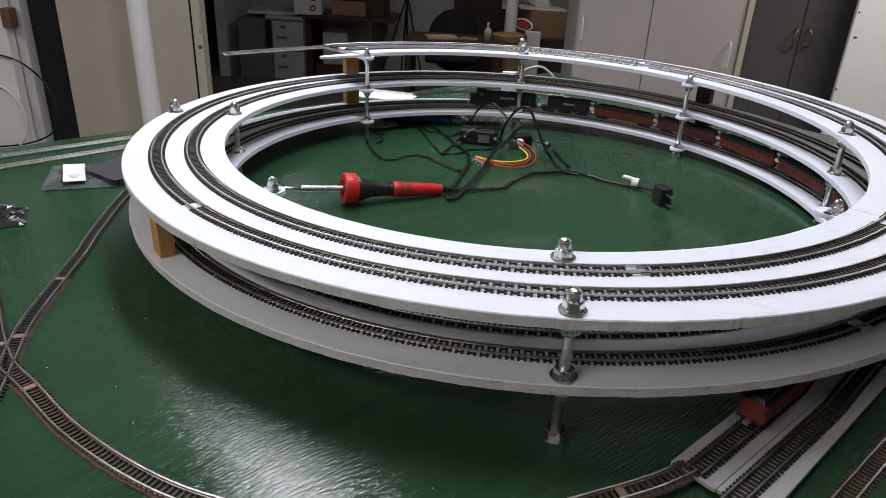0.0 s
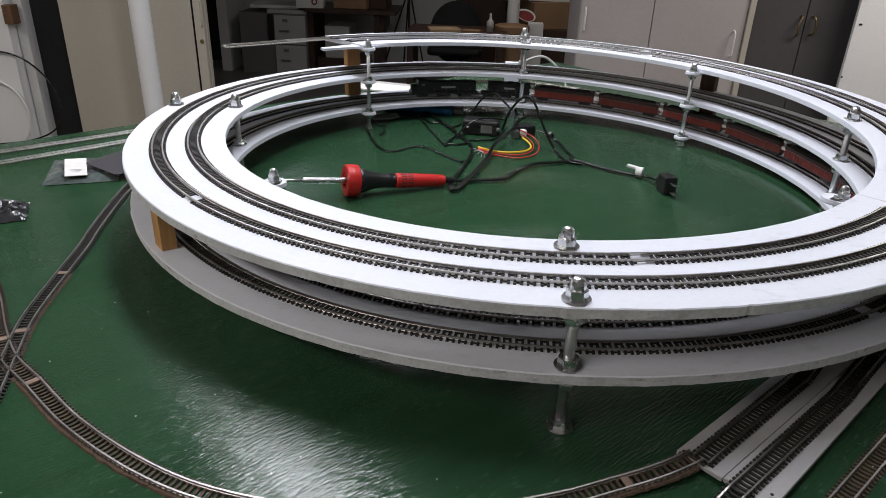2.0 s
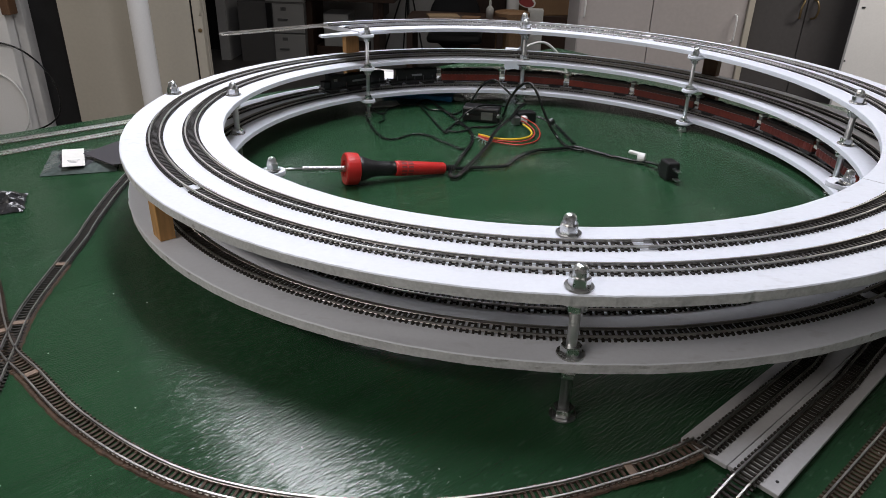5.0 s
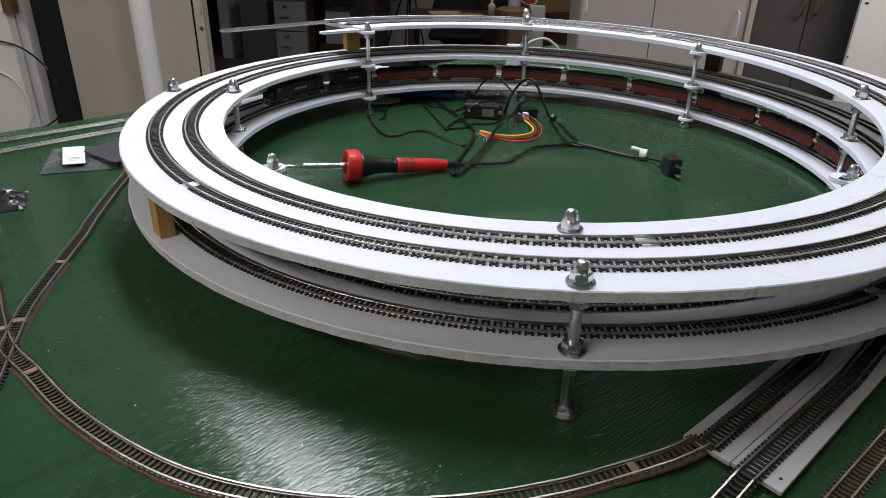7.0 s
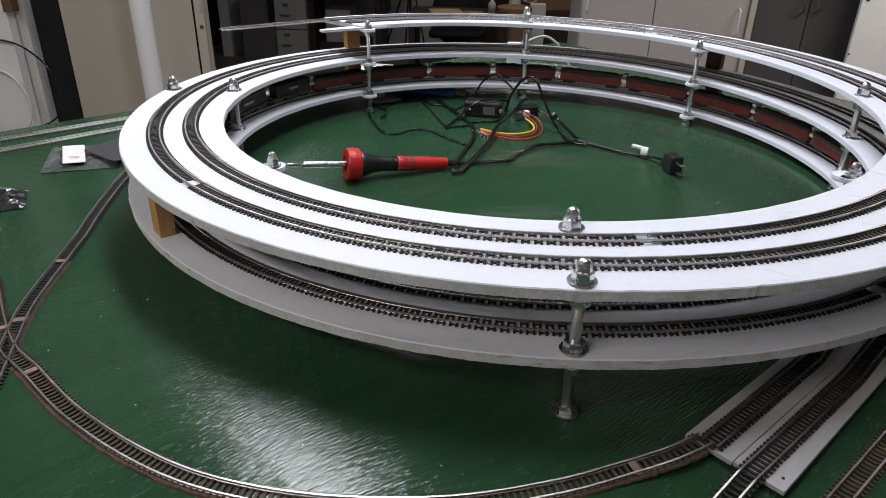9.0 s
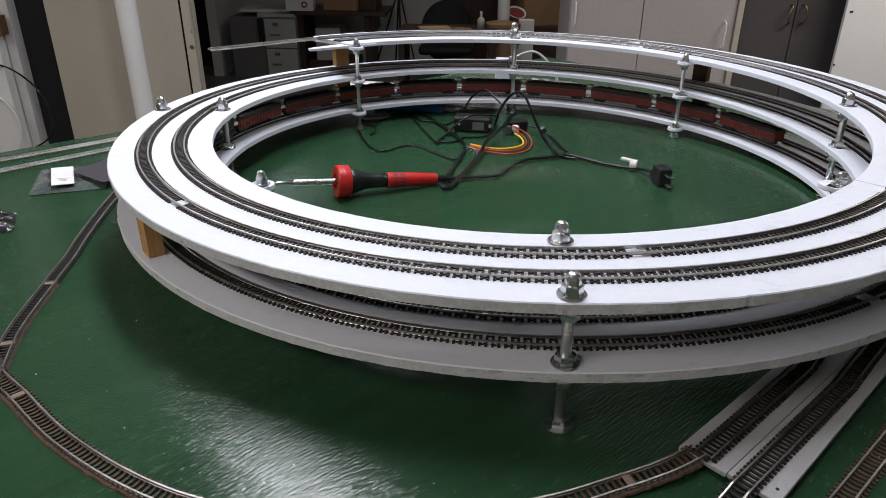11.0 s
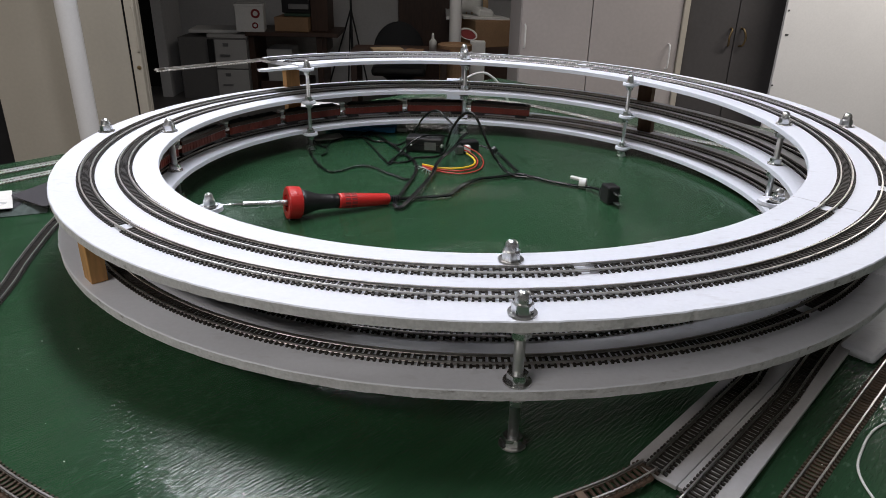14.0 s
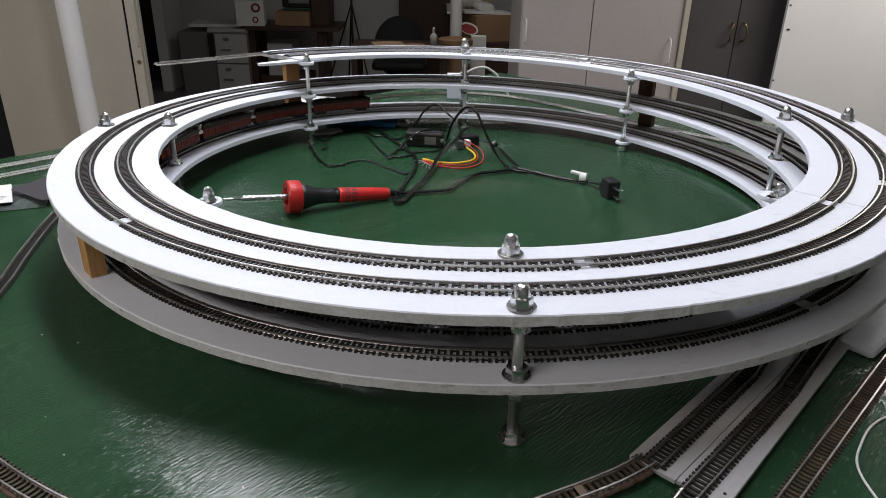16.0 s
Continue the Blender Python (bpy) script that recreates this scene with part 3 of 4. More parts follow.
twin_cable("power_cable", "black twin cord running up to the terminal block", [(-0.092, -0.019, 0.002), (-0.084, -0.007, 0.003), (-0.065, 0.057, 0.004), (-0.051, 0.109, 0.006), (-0.045, 0.143, 0.009), (-0.036, 0.172, 0.012), (-0.019, 0.214, 0.015), (-0.007, 0.262, 0.017), (0.004, 0.289, 0.018)], 0.0015, 0.0014)
twin_cable("lead_out", "black twin lead leaving the terminal block", [(0.021, 0.241, 0.012), (0.039, 0.233, 0.008), (0.053, 0.219, 0.003), (0.064, 0.172, 0.002), (0.071, 0.144, 0.002)], 0.0011, 0.0011)
for r, lab, pts in (
        (0.0019, "thick black cord arching above the terminal block", [(-0.031, 0.237, 0.012), (-0.028, 0.231, 0.023), (-0.024, 0.225, 0.039), (-0.016, 0.219, 0.055), (-0.006, 0.212, 0.068), (0.002, 0.206, 0.072), (0.008, 0.200, 0.071), (0.015, 0.194, 0.062), (0.024, 0.188, 0.043), (0.032, 0.182, 0.027), (0.039, 0.176, 0.015), (0.049, 0.170, 0.003), (0.056, 0.138, 0.003), (0.066, 0.119, 0.003), (0.081, 0.114, 0.003)]),
        (0.0015, "thin black cord arching behind the power supply", [(-0.086, 0.323, 0.003), (-0.083, 0.313, 0.012), (-0.077, 0.303, 0.026), (-0.068, 0.294, 0.042), (-0.055, 0.284, 0.055), (-0.043, 0.274, 0.058), (-0.033, 0.264, 0.051), (-0.024, 0.255, 0.045), (-0.018, 0.245, 0.041)])):
    arch = tagged(empty("arched_cable"), lab, "cable")
    part("conductor", tube(pts, r, 8, 14), RUBBER, arch, smooth=True)
# thin twisted lead by the rod
twist = tagged(empty("twisted_lead"), "thin twisted black pair lying on the table", "cable")
base = smooth_line([(-0.252, 0.298, 0.002), (-0.245, 0.242, 0.002), (-0.221, 0.169, 0.002), (-0.199, 0.130, 0.002), (-0.182, 0.130, 0.002), (-0.168, 0.148, 0.002), (-0.153, 0.158, 0.002), (-0.136, 0.151, 0.002), (-0.118, 0.129, 0.002), (-0.103, 0.114, 0.002), (-0.089, 0.099, 0.002), (-0.084, 0.100, 0.002)], 10)
for s in (0, math.pi):
    q = [p + Vector((0.0011 * math.cos(i * 0.7 + s), 0.0011 * math.cos(i * 0.7 + s), 0.0004 + 0.0009 * math.sin(i * 0.7 + s))) for i, p in enumerate(base)]
    part("conductor", tube(q, 0.0009, 6, 3), RUBBER, twist, smooth=True)
for lab, pts in (
        ("thin black lead crossing the table", [(-0.177, 0.322, 0.002), (-0.160, 0.312, 0.002), (-0.149, 0.294, 0.002), (-0.133, 0.293, 0.002), (-0.121, 0.283, 0.002), (-0.108, 0.274, 0.002), (-0.097, 0.296, 0.002)]),
        ("thin black lead over the power supply", [(-0.169, 0.319, 0.002), (-0.145, 0.252, 0.002), (-0.126, 0.197, 0.002), (-0.114, 0.170, 0.002), (-0.111, 0.186, 0.003), (-0.102, 0.216, 0.005), (-0.089, 0.226, 0.016), (-0.071, 0.235, 0.026), (-0.054, 0.243, 0.027), (-0.037, 0.247, 0.026), (-0.026, 0.264, 0.020)]),
        ("thin black lead in front of the power supply", [(-0.115, 0.180, 0.002), (-0.102, 0.177, 0.002), (-0.088, 0.184, 0.002), (-0.078, 0.203, 0.002), (-0.064, 0.207, 0.002), (-0.047, 0.212, 0.002), (-0.036, 0.224, 0.004), (-0.026, 0.250, 0.010)]),
        ("thin black lead running back to the rod", [(-0.171, 0.325, 0.002), (-0.192, 0.316, 0.002), (-0.206, 0.304, 0.002), (-0.217, 0.283, 0.002), (-0.220, 0.256, 0.002), (-0.234, 0.266, 0.002), (-0.251, 0.302, 0.002)]),
        ("short thin black lead beside the power supply", [(-0.117, 0.167, 0.003), (-0.108, 0.204, 0.003), (-0.096, 0.219, 0.003), (-0.087, 0.236, 0.003)]),
        ("short hooked black lead by the rod", [(-0.222, 0.262, 0.002), (-0.217, 0.241, 0.002), (-0.215, 0.222, 0.002), (-0.219, 0.206, 0.002)])):
    one = tagged(empty("thin_lead"), lab, "cable", "loose leads")
    part("conductor", tube(pts, 0.0014, 7, 12), RUBBER, one, smooth=True)


def wire(label, material, pts, r=0.0014):
    w = tagged(empty("hookup_wire"), label, "wire", "coloured wires")
    part("insulation", tube(pts, r, 7, 14), material, w, smooth=True)


wire("bright yellow hookup wire curled on the table", YELLOW, [(-0.066, 0.167, 0.003), (-0.057, 0.161, 0.003), (-0.044, 0.153, 0.003), (-0.027, 0.149, 0.003), (-0.011, 0.152, 0.003), (0.003, 0.161, 0.003), (0.011, 0.173, 0.004), (0.011, 0.185, 0.006), (0.006, 0.193, 0.009), (-0.001, 0.199, 0.012)], 0.0015)
wire("red hookup wire curled on the table", REDWIRE, [(-0.065, 0.159, 0.002), (-0.057, 0.148, 0.002), (-0.041, 0.138, 0.002), (-0.025, 0.131, 0.002), (-0.009, 0.129, 0.002), (0.007, 0.138, 0.002), (0.019, 0.156, 0.002), (0.024, 0.178, 0.003), (0.023, 0.196, 0.006), (0.016, 0.211, 0.010), (0.006, 0.216, 0.014), (-0.003, 0.225, 0.016)], 0.0010)
wire("orange-red hookup wire beside the yellow one", REDWIRE, [(-0.066, 0.165, 0.002), (-0.058, 0.157, 0.002), (-0.043, 0.147, 0.002), (-0.027, 0.143, 0.002), (-0.011, 0.142, 0.002), (0.004, 0.152, 0.002), (0.013, 0.166, 0.003), (0.016, 0.184, 0.005), (0.012, 0.197, 0.008), (0.003, 0.207, 0.012), (-0.004, 0.209, 0.014)], 0.0010)
for k in range(5):
    wire("bare frayed silver wire end", DULL, [(-0.060 + 0.002 * k, 0.146 - 0.003 * k, 0.003), (-0.068 + 0.003 * k, 0.154 - 0.006 * k, 0.004), (-0.078 + 0.006 * k, 0.158 - 0.012 * k, 0.003)], 0.0005)

psu = tagged(empty("power_supply", pose(-0.0635, 0.2529, 0.0, 0, 0, -8)), "small black power supply box with a glossy label", "power supply")
part("case", box(0.058, 0.030, 0.023, None, 0.003), BLACK, psu)
part("lid_groove", box(0.0588, 0.0308, 0.0010, pose(0, 0, 0.0125), 0.0002), RUBBER, psu)
part("label_plate", box(0.018, 0.0006, 0.012, pose(0.010, -0.0152, 0.005), 0), DULL, psu, "silvery printed label with tiny unreadable text")
part("jack", lathe([(0, 0), (0.0030, 0), (0.0030, 0.005), (0.0016, 0.006), (0, 0.006)], 14, pose(0.028, -0.010, 0.012, 90)), STEEL, psu)
part("indicator", lathe([(0, 0), (0.0017, 0), (0.0012, 0.0012), (0, 0.0016)], 12, pose(-0.020, -0.015, 0.012, 90)), PALEPLASTIC, psu)
for i in range(4):
    part("text_bar", box(0.006 - 0.001 * (i % 2), 0.0003, 0.0005, pose(-0.002 + 0.007 * i, -0.004, 0.0230), 0), INK, psu)
term = tagged(empty("terminal_block", pose(-0.0047, 0.2482, 0, 0, 0, 20)), "black terminal block with silver and white connectors", "connector")
part("housing", box(0.030, 0.020, 0.016, pose(0.012, 0.006, 0), 0.002), BLACK, term)
part("clamp", box(0.010, 0.014, 0.012, pose(-0.010, -0.010, 0.001), 0.001), DULL, term)
part("plug_body", box(0.008, 0.010, 0.010, pose(0.002, -0.014, 0.004), 0.001), PALEPLASTIC, term)
tie = tagged(empty("cable_tie", pose(0.0417, 0.2113, 0.014, 0, 60, 40)), "black twist tie round the cord", "cable tie")
part("band", lathe([(0.0035, -0.003), (0.0055, -0.003), (0.0055, 0.003), (0.0035, 0.003), (0.0035, -0.003)], 12), BLACK, tie)
part("tail", box(0.002, 0.016, 0.001, pose(0.004, 0.008, 0), 0), BLACK, tie)

# plug and clip
plug = tagged(empty("mains_plug", pose(0.1775, 0.0270, 0.0, 0, 0, -74)), "black two-pin mains plug lying on the table", "plug")
part("body", box(0.022, 0.017, 0.023, pose(0, 0, 0.0005), 0.0022), BLACK, plug)
part("neck", box(0.010, 0.011, 0.011, pose(-0.015, 0, 0.003), 0.002), BLACK, plug)
for z in (0.0045, 0.0155):
    part("pin", box(0.015, 0.0058, 0.0016, pose(0.0175, 0, z), 0.0003), STEEL, plug)
clip = tagged(empty("cable_clip", pose(0.1515, 0.0810, 0.001, 0, 0, -24)), "white plastic cable clip on the cord", "cable clip")
part("loop", lathe([(0.0048, -0.0045), (0.0072, -0.0045), (0.0072, 0.0045), (0.0048, 0.0045), (0.0048, -0.0045)], 18, pose(0.002, 0, 0.0062, 0, 90, 0)), PALEPLASTIC, clip)
part("arm", box(0.0200, 0.0075, 0.0034, pose(-0.006, 0, 0.0100, 0, 6), 0.0008), PALEPLASTIC, clip)

# small things on the table outside the helix
bag = tagged(empty("parts_bag"), "clear plastic parts bag with a white card", "plastic bag")
SOOT = mat("dark_small_parts", (0.035, 0.036, 0.042), 0.3, var=0.4, scale=90, fine=300, bump=1.0, bump_scale=160, dist=0.002)
FILM = mat("clear_film", (0.085, 0.105, 0.10), 0.16, var=0.3, scale=40, fine=150, bump=0.8, bump_scale=45, dist=0.004)
verts, faces, nu, nv = [], [], 22, 14
for i in range(nu):
    for j in range(nv):
        u, v = i / (nu - 1), j / (nv - 1)
        p = Vector((-0.5835, -0.0761, 0)).lerp(Vector((-0.5039, -0.0455, 0)), u).lerp(Vector((-0.6221, 0.0155, 0)).lerp(Vector((-0.5443, 0.0442, 0)), u), v)
        edge = min(u, 1 - u, v, 1 - v)
        p.z = 0.0008 + min(1, edge * 6) * (0.0035 + 0.0035 * noise.noise(Vector((u * 5, v * 4, 1))))
        verts.append(p)
for i in range(nu - 1):
    for j in range(nv - 1):
        a = i * nv + j
        faces.append((a, a + nv, a + nv + 1, a + 1))
raw("film", verts, faces, FILM, bag, True)
lump = []
for i in range(12):
    for j in range(9):
        u, v = i / 11, j / 8
        p = Vector((-0.5766, -0.0616, 0)).lerp(Vector((-0.5245, -0.0412, 0)), u).lerp(Vector((-0.6096, 0.005, 0)).lerp(Vector((-0.5594, 0.0235, 0)), u), v)
        edge = min(u, 1 - u, v, 1 - v)
        p.z = 0.0010 + min(1, edge * 5) * (0.0062 + 0.0040 * noise.noise(Vector((u * 6, v * 5, 7))))
        lump.append(p)
raw("contents", lump, [(i * 9 + j, i * 9 + 9 + j, i * 9 + 10 + j, i * 9 + j + 1) for i in range(11) for j in range(8)], SOOT, bag, True)
card = Vector((-0.5671, -0.028, 0.0085))
part("card", box(0.025, 0.060, 0.0008, Matrix.Translation(card) @ pose(0, 0, 0, 3, 3, 30), 0.0002), PAPER, bag, "white printed card inside the bag")
for i in range(3):
    part("print_bar", box(0.014 - 0.003 * i, 0.0012, 0.0003, Matrix.Translation(card) @ pose(0, 0, 0, 3, 3, 30) @ pose(0.0, -0.010 - 0.004 * i, 0.0007), 0), INK, bag)
SANDP = mat("dark_abrasive_paper", (0.045, 0.042, 0.048), 0.9, var=0.1, scale=20, fine=900, bump=0.5, dist=0.0003)
fold = [(-0.558, -0.020), (-0.507, -0.046), (-0.470, -0.030), (-0.492, 0.042), (-0.540, 0.036)]
bm = bmesh.new()
top = [bm.verts.new((x, y, 0.012 - 0.003 * (i % 2))) for i, (x, y) in enumerate(fold)]
low = [bm.verts.new((x, y, 0.0112 - 0.003 * (i % 2))) for i, (x, y) in enumerate(fold)]
bm.faces.new(top)
bm.faces.new(list(reversed(low)))
for i in range(5):
    j = (i + 1) % 5
    bm.faces.new((top[i], low[i], low[j], top[j]))
tagged(part("abrasive_sheet", bm, SANDP), "folded dark grey abrasive sheet resting on the bag", "abrasive paper")
scrap = tagged(empty("foil_bag"), "crumpled dark plastic wrapper on the table", "wrapper")
verts, faces = [], []
for i in range(16):
    for j in range(12):
        u, v = i / 15, j / 11
        p = Vector((-0.6121, -0.2026, 0)).lerp(Vector((-0.5389, -0.1774, 0)), u).lerp(Vector((-0.6235, -0.1358, 0)).lerp(Vector((-0.5642, -0.1279, 0)), u), v)
        edge = min(u, 1 - u, v, 1 - v)
        p += Vector((noise.noise(Vector((u * 6, v * 6, 8))), noise.noise(Vector((u * 6, v * 6, 3))), 0)) * 0.005
        p.z = 0.001 + min(1, edge * 5) * (0.008 + 0.009 * noise.noise(Vector((u * 5, v * 5, 6))))
        verts.append(p)
for i in range(15):
    for j in range(11):
        a = i * 12 + j
        faces.append((a, a + 12, a + 13, a + 1))
raw("film", verts, faces, mat("dark_film", (0.03, 0.03, 0.032), 0.18, var=0.3, scale=50, bump=0.6, bump_scale=60, dist=0.003), scrap)
blue = tagged(empty("blue_wrapper"), "blue plastic packet lying beneath the helix", "packet")
part("packet", box(0.125, 0.040, 0.010, pose(-0.176, 0.380, 0.0, 0, 0, -8), 0.003), BLUE, blue)
part("torn_end", box(0.018, 0.022, 0.007, pose(-0.108, 0.370, 0.001, 0, 8, 10), 0.001), DULL, blue)
grey = tagged(part("grey_offcut", box(0.05, 0.03, 0.003, pose(-0.2282, 0.3169, 0.0, 0, 0, 20), 0.001), CABGREY), "pale grey plastic offcut on the table", "offcut")
lead = tagged(empty("white_lead"), "thin pale lead lying on the table by the side track", "cable")
part("conductor", tube([(0.224, -0.5249, 0.001), (0.2214, -0.4949, 0.001), (0.2247, -0.4699, 0.001), (0.237, -0.45, 0.001), (0.2615, -0.425, 0.001), (0.3, -0.4051, 0.001)], 0.0009, 6, 12), PALEPLASTIC, lead, smooth=True)
sheet = tagged(part("paper_sheet", box(0.11, 0.055, 0.0008, pose(-0.253, 0.5213, 0.0032, 0, 0, -12), 0), PAPER), "white paper sheet lying behind the helix", "paper")
tagged(part("paper_stack", box(0.12, 0.08, 0.0030, pose(-0.2687, 0.537, 0, 0, 0, -12), 0.001), CABGREY), "grey pad under the white sheet", "pad")
block = tagged(part("white_wedge", box(0.045, 0.028, 0.010, pose(0.3134, -0.3215, 0, 0, 0, 40), 0.004), WHITE), "white-painted wedge against the approach boards", "roadbed piece")

spare = tagged(empty("spare_roadbed"), "pale bent strip and white batten leaning behind the helix", "roadbed piece")
part("batten", box(0.034, 0.012, 0.050, pose(-0.010, 0.600, 0), 0.001), WHITE, spare)
part("bent_strip", tube([(0.004, 0.615, 0.042), (0.021, 0.620, 0.053), (0.038, 0.620, 0.059), (0.052, 0.620, 0.059), (0.066, 0.620, 0.051), (0.079, 0.620, 0.038), (0.100, 0.622, 0.004)], 0.0026, 8, 8), CABGREY, spare, smooth=True)

# crumbs of plaster and wood on the table in front of the helix
verts, faces, dust = [], [], random.Random(11)
while len(verts) < 4 * 70:
    x, y = dust.uniform(-0.50, 0.22), dust.uniform(-0.62, -0.22)
    if math.hypot(x, y) < 0.47:
        continue
    a, r = dust.uniform(0, 6.28), dust.uniform(0.0003, 0.0009)
    n = len(verts)
    verts += [Vector((x + r * math.cos(a + k * 2.1), y + r * math.sin(a + k * 2.1), 0.0001)) for k in range(3)] + [Vector((x, y, r * 0.8))]
    faces += [(n, n + 1, n + 3), (n + 1, n + 2, n + 3), (n + 2, n, n + 3)]
tagged(raw("crumbs", verts, faces, PALEPLASTIC), "tiny pale crumbs scattered on the green tabletop", "crumbs", "", "stuff")

# ---- the room behind ----


def cabinet(name, x0, x1, y, z1, material, label, doors, depth=0.5, gap=0.004):
    root = tagged(empty(name), label, "cabinet")
    w = x1 - x0
    part("body", box(w, depth, z1 - FLOOR, pose((x0 + x1) / 2, y + 0.02 + depth / 2, FLOOR), 0.003), material, root)
    edges = doors
    made = []
    for a, b in zip(edges, edges[1:]):
        made.append(part("door", box(b - a - gap, 0.02, z1 - FLOOR - 0.09, pose((a + b) / 2, y + 0.0095, FLOOR + 0.07), 0.002), material, root))
    return root, made


def bow_handle(parent, x, y, z0, z1, material, r=0.005, out=0.028, lean=0.0):
    part("handle", tube([(x, y, z0), (x, y - out * 0.7, z0 + 0.004), (x + lean, y - out, z0 + 0.02), (x + lean, y - out, z1 - 0.02), (x, y - out * 0.7, z1 - 0.004), (x, y, z1)], r, 8, 8), material, parent, smooth=True)


right, doors = cabinet("storage_cabinet", 0.3412, 1.125, 2.6, CEIL - 0.3, PINKGREY, "tall grey-beige storage cabinet with white bow handles", (0.3432, 0.6741, 1.0996))
part("side_trim", box(0.026, 0.03, CEIL - 0.3 - FLOOR, pose(1.1134, 2.602, FLOOR), 0.002), BEIGE, right)
bow_handle(doors[0], 0.3625, 2.6, -0.1545, -0.0483, PALEPLASTIC, 0.0042)
bow_handle(doors[1], 1.0539, 2.6, -0.2398, -0.1235, PALEPLASTIC, 0.0042)
dark, doors = cabinet("metal_cabinet", 1.1291, 1.6738, 2.62, CEIL - 0.35, DARKGREY, "dark grey metal cabinet with curved brass handles", (1.1312, 1.3709, 1.6718))
for ob, x, s in ((doors[0], 1.3343, 1), (doors[1], 1.4115, -1)):
    part("handle", tube([(x + s * 0.014, 2.62, -0.048), (x + s * 0.010, 2.595, -0.053), (x, 2.588, -0.086), (x + s * 0.004, 2.595, -0.121), (x + s * 0.012, 2.62, -0.130)], 0.0048, 8, 10), BRASS, ob, smooth=True)
panel = tagged(empty("wall_panel"), "white-painted board panel fixed with dark screws", "wall panel")
part("board", box(2.6, 0.02, CEIL - FLOOR, pose(1.5392 + 1.3, 2.515, FLOOR), 0.002), PANEL, panel)
for x, z in ((1.5494, 0.0455), (1.5443, -0.2924), (1.5666, -0.0607), (1.5595, -0.0607), (1.5514, 0.3832)):
    part("screw", lathe([(0, 0), (0.0042, 0), (0.0042, 0.002), (0.002, 0.003), (0, 0.003)], 12, pose(x, 2.505, z, 90)), BLACK, panel)

left, doors = cabinet("locker_cabinet", -2.1982, -1.4643, 2.6, CEIL - 0.1, BEIGE, "tall beige enamelled steel cabinet", (-2.1961, -1.524), 0.03)
part("door_edge", box(0.046, 0.03, CEIL - 0.2 - FLOOR, pose(-1.4889, 2.603, FLOOR + 0.05), 0.004), BEIGE, left)
part("seam", box(0.016, 0.012, CEIL - 0.2 - FLOOR, pose(-1.5193, 2.610, FLOOR + 0.05)), RUBBER, left, "dark rubber seam")
part("latch", tube([(-1.481, 2.590, -0.0045), (-1.469, 2.580, -0.0248), (-1.4674, 2.578, -0.1864), (-1.4776, 2.590, -0.2115)], 0.004, 8, 8), BEIGE, left, smooth=True)
part("lock", lathe([(0, 0), (0.010, 0), (0.010, 0.003), (0.004, 0.004), (0, 0.004)], 14, pose(-1.4819, 2.588, -0.2823, 90)), BRASS, left)
slab("column", 0.2, 0.2, 0.01, pose(-1.58, 2.2, FLOOR), FLOORM, "steel base plate of the post")
tagged(part("support_post", lathe([(0.043, FLOOR + 0.01), (0.043, CEIL)], 28, pose(-1.58, 2.2, 0)), PANEL, smooth=True), "round white-painted steel support post", "post", "support posts")
shelf = tagged(part("upright_divider", box(0.235, 0.5, CEIL - 0.4 - FLOOR, pose(-2.322, 2.92, FLOOR), 0.003), BLACK), "black upright panel beside the beige cabinet", "panel")
side = tagged(empty("painted_pier"), "white-painted masonry pier with a darker colour for its shaded return", "pier")
part("face", box(0.7, 0.30, CEIL - FLOOR, pose(-2.7924, 2.70, FLOOR), 0.004), PANEL, side)
# darker wall colour on the return stands in for its shade
part("return", box(0.05, 0.26, CEIL - FLOOR, pose(-2.411, 2.735, FLOOR), 0.004), WALL, side)
loop = tagged(empty("wall_cable"), "thin black cable hanging in a loop from the wall", "cable", "wall cables")
part("conductor", tube([(-2.7778, 2.535, -0.3862), (-2.4844, 2.535, -0.3717), (-2.3228, 2.53, -0.4479), (-2.2425, 2.53, -0.5895), (-2.2734, 2.53, -0.731), (-2.4459, 2.535, -0.8216), (-2.7802, 2.535, -0.8713)], 0.0045, 7, 14), RUBBER, loop, smooth=True)
loop = tagged(empty("wall_cable"), "thin white cable hanging in a loop from the wall", "cable", "wall cables")
part("conductor", tube([(-2.7783, 2.535, -0.4872), (-2.5256, 2.535, -0.5282), (-2.4349, 2.535, -0.6295), (-2.4355, 2.535, -0.7508), (-2.4865, 2.535, -0.8316), (-2.6288, 2.535, -0.9729)], 0.006, 7, 14), PALEPLASTIC, loop, smooth=True)
bracket = tagged(part("wood_bracket", box(0.045, 0.06, 0.09, pose(-2.418, 2.56, -0.2352), 0.003), BROWNWOOD), "small wooden bracket on the pier", "bracket")

# far end: doorway, filing cabinet, desk, boxes
slab("wall_partition", 0.10, 0.5, CEIL - FLOOR, pose(-2.8205, 6.6, FLOOR), WALL, "grey edge of a partition wall")
# solid slab: the doorway's darkness is put into its black colour
slab("doorway_dark", 0.9, 0.06, CEIL - FLOOR - 0.3, pose(-3.3472, 6.9, FLOOR), VOID, "black slab standing for the unlit doorway in the partition")
fc = tagged(empty("filing_cabinet"), "grey steel filing cabinet with pale drawers and papers on top", "filing cabinet")
part("body", box(0.69, 0.60, 0.60, pose(-2.2929, 6.62, FLOOR), 0.004), CABSIDE, fc)
part("top", box(0.40, 0.60, 0.035, pose(-2.1458, 6.62, FLOOR + 0.602), 0.004), CABGREY, fc)
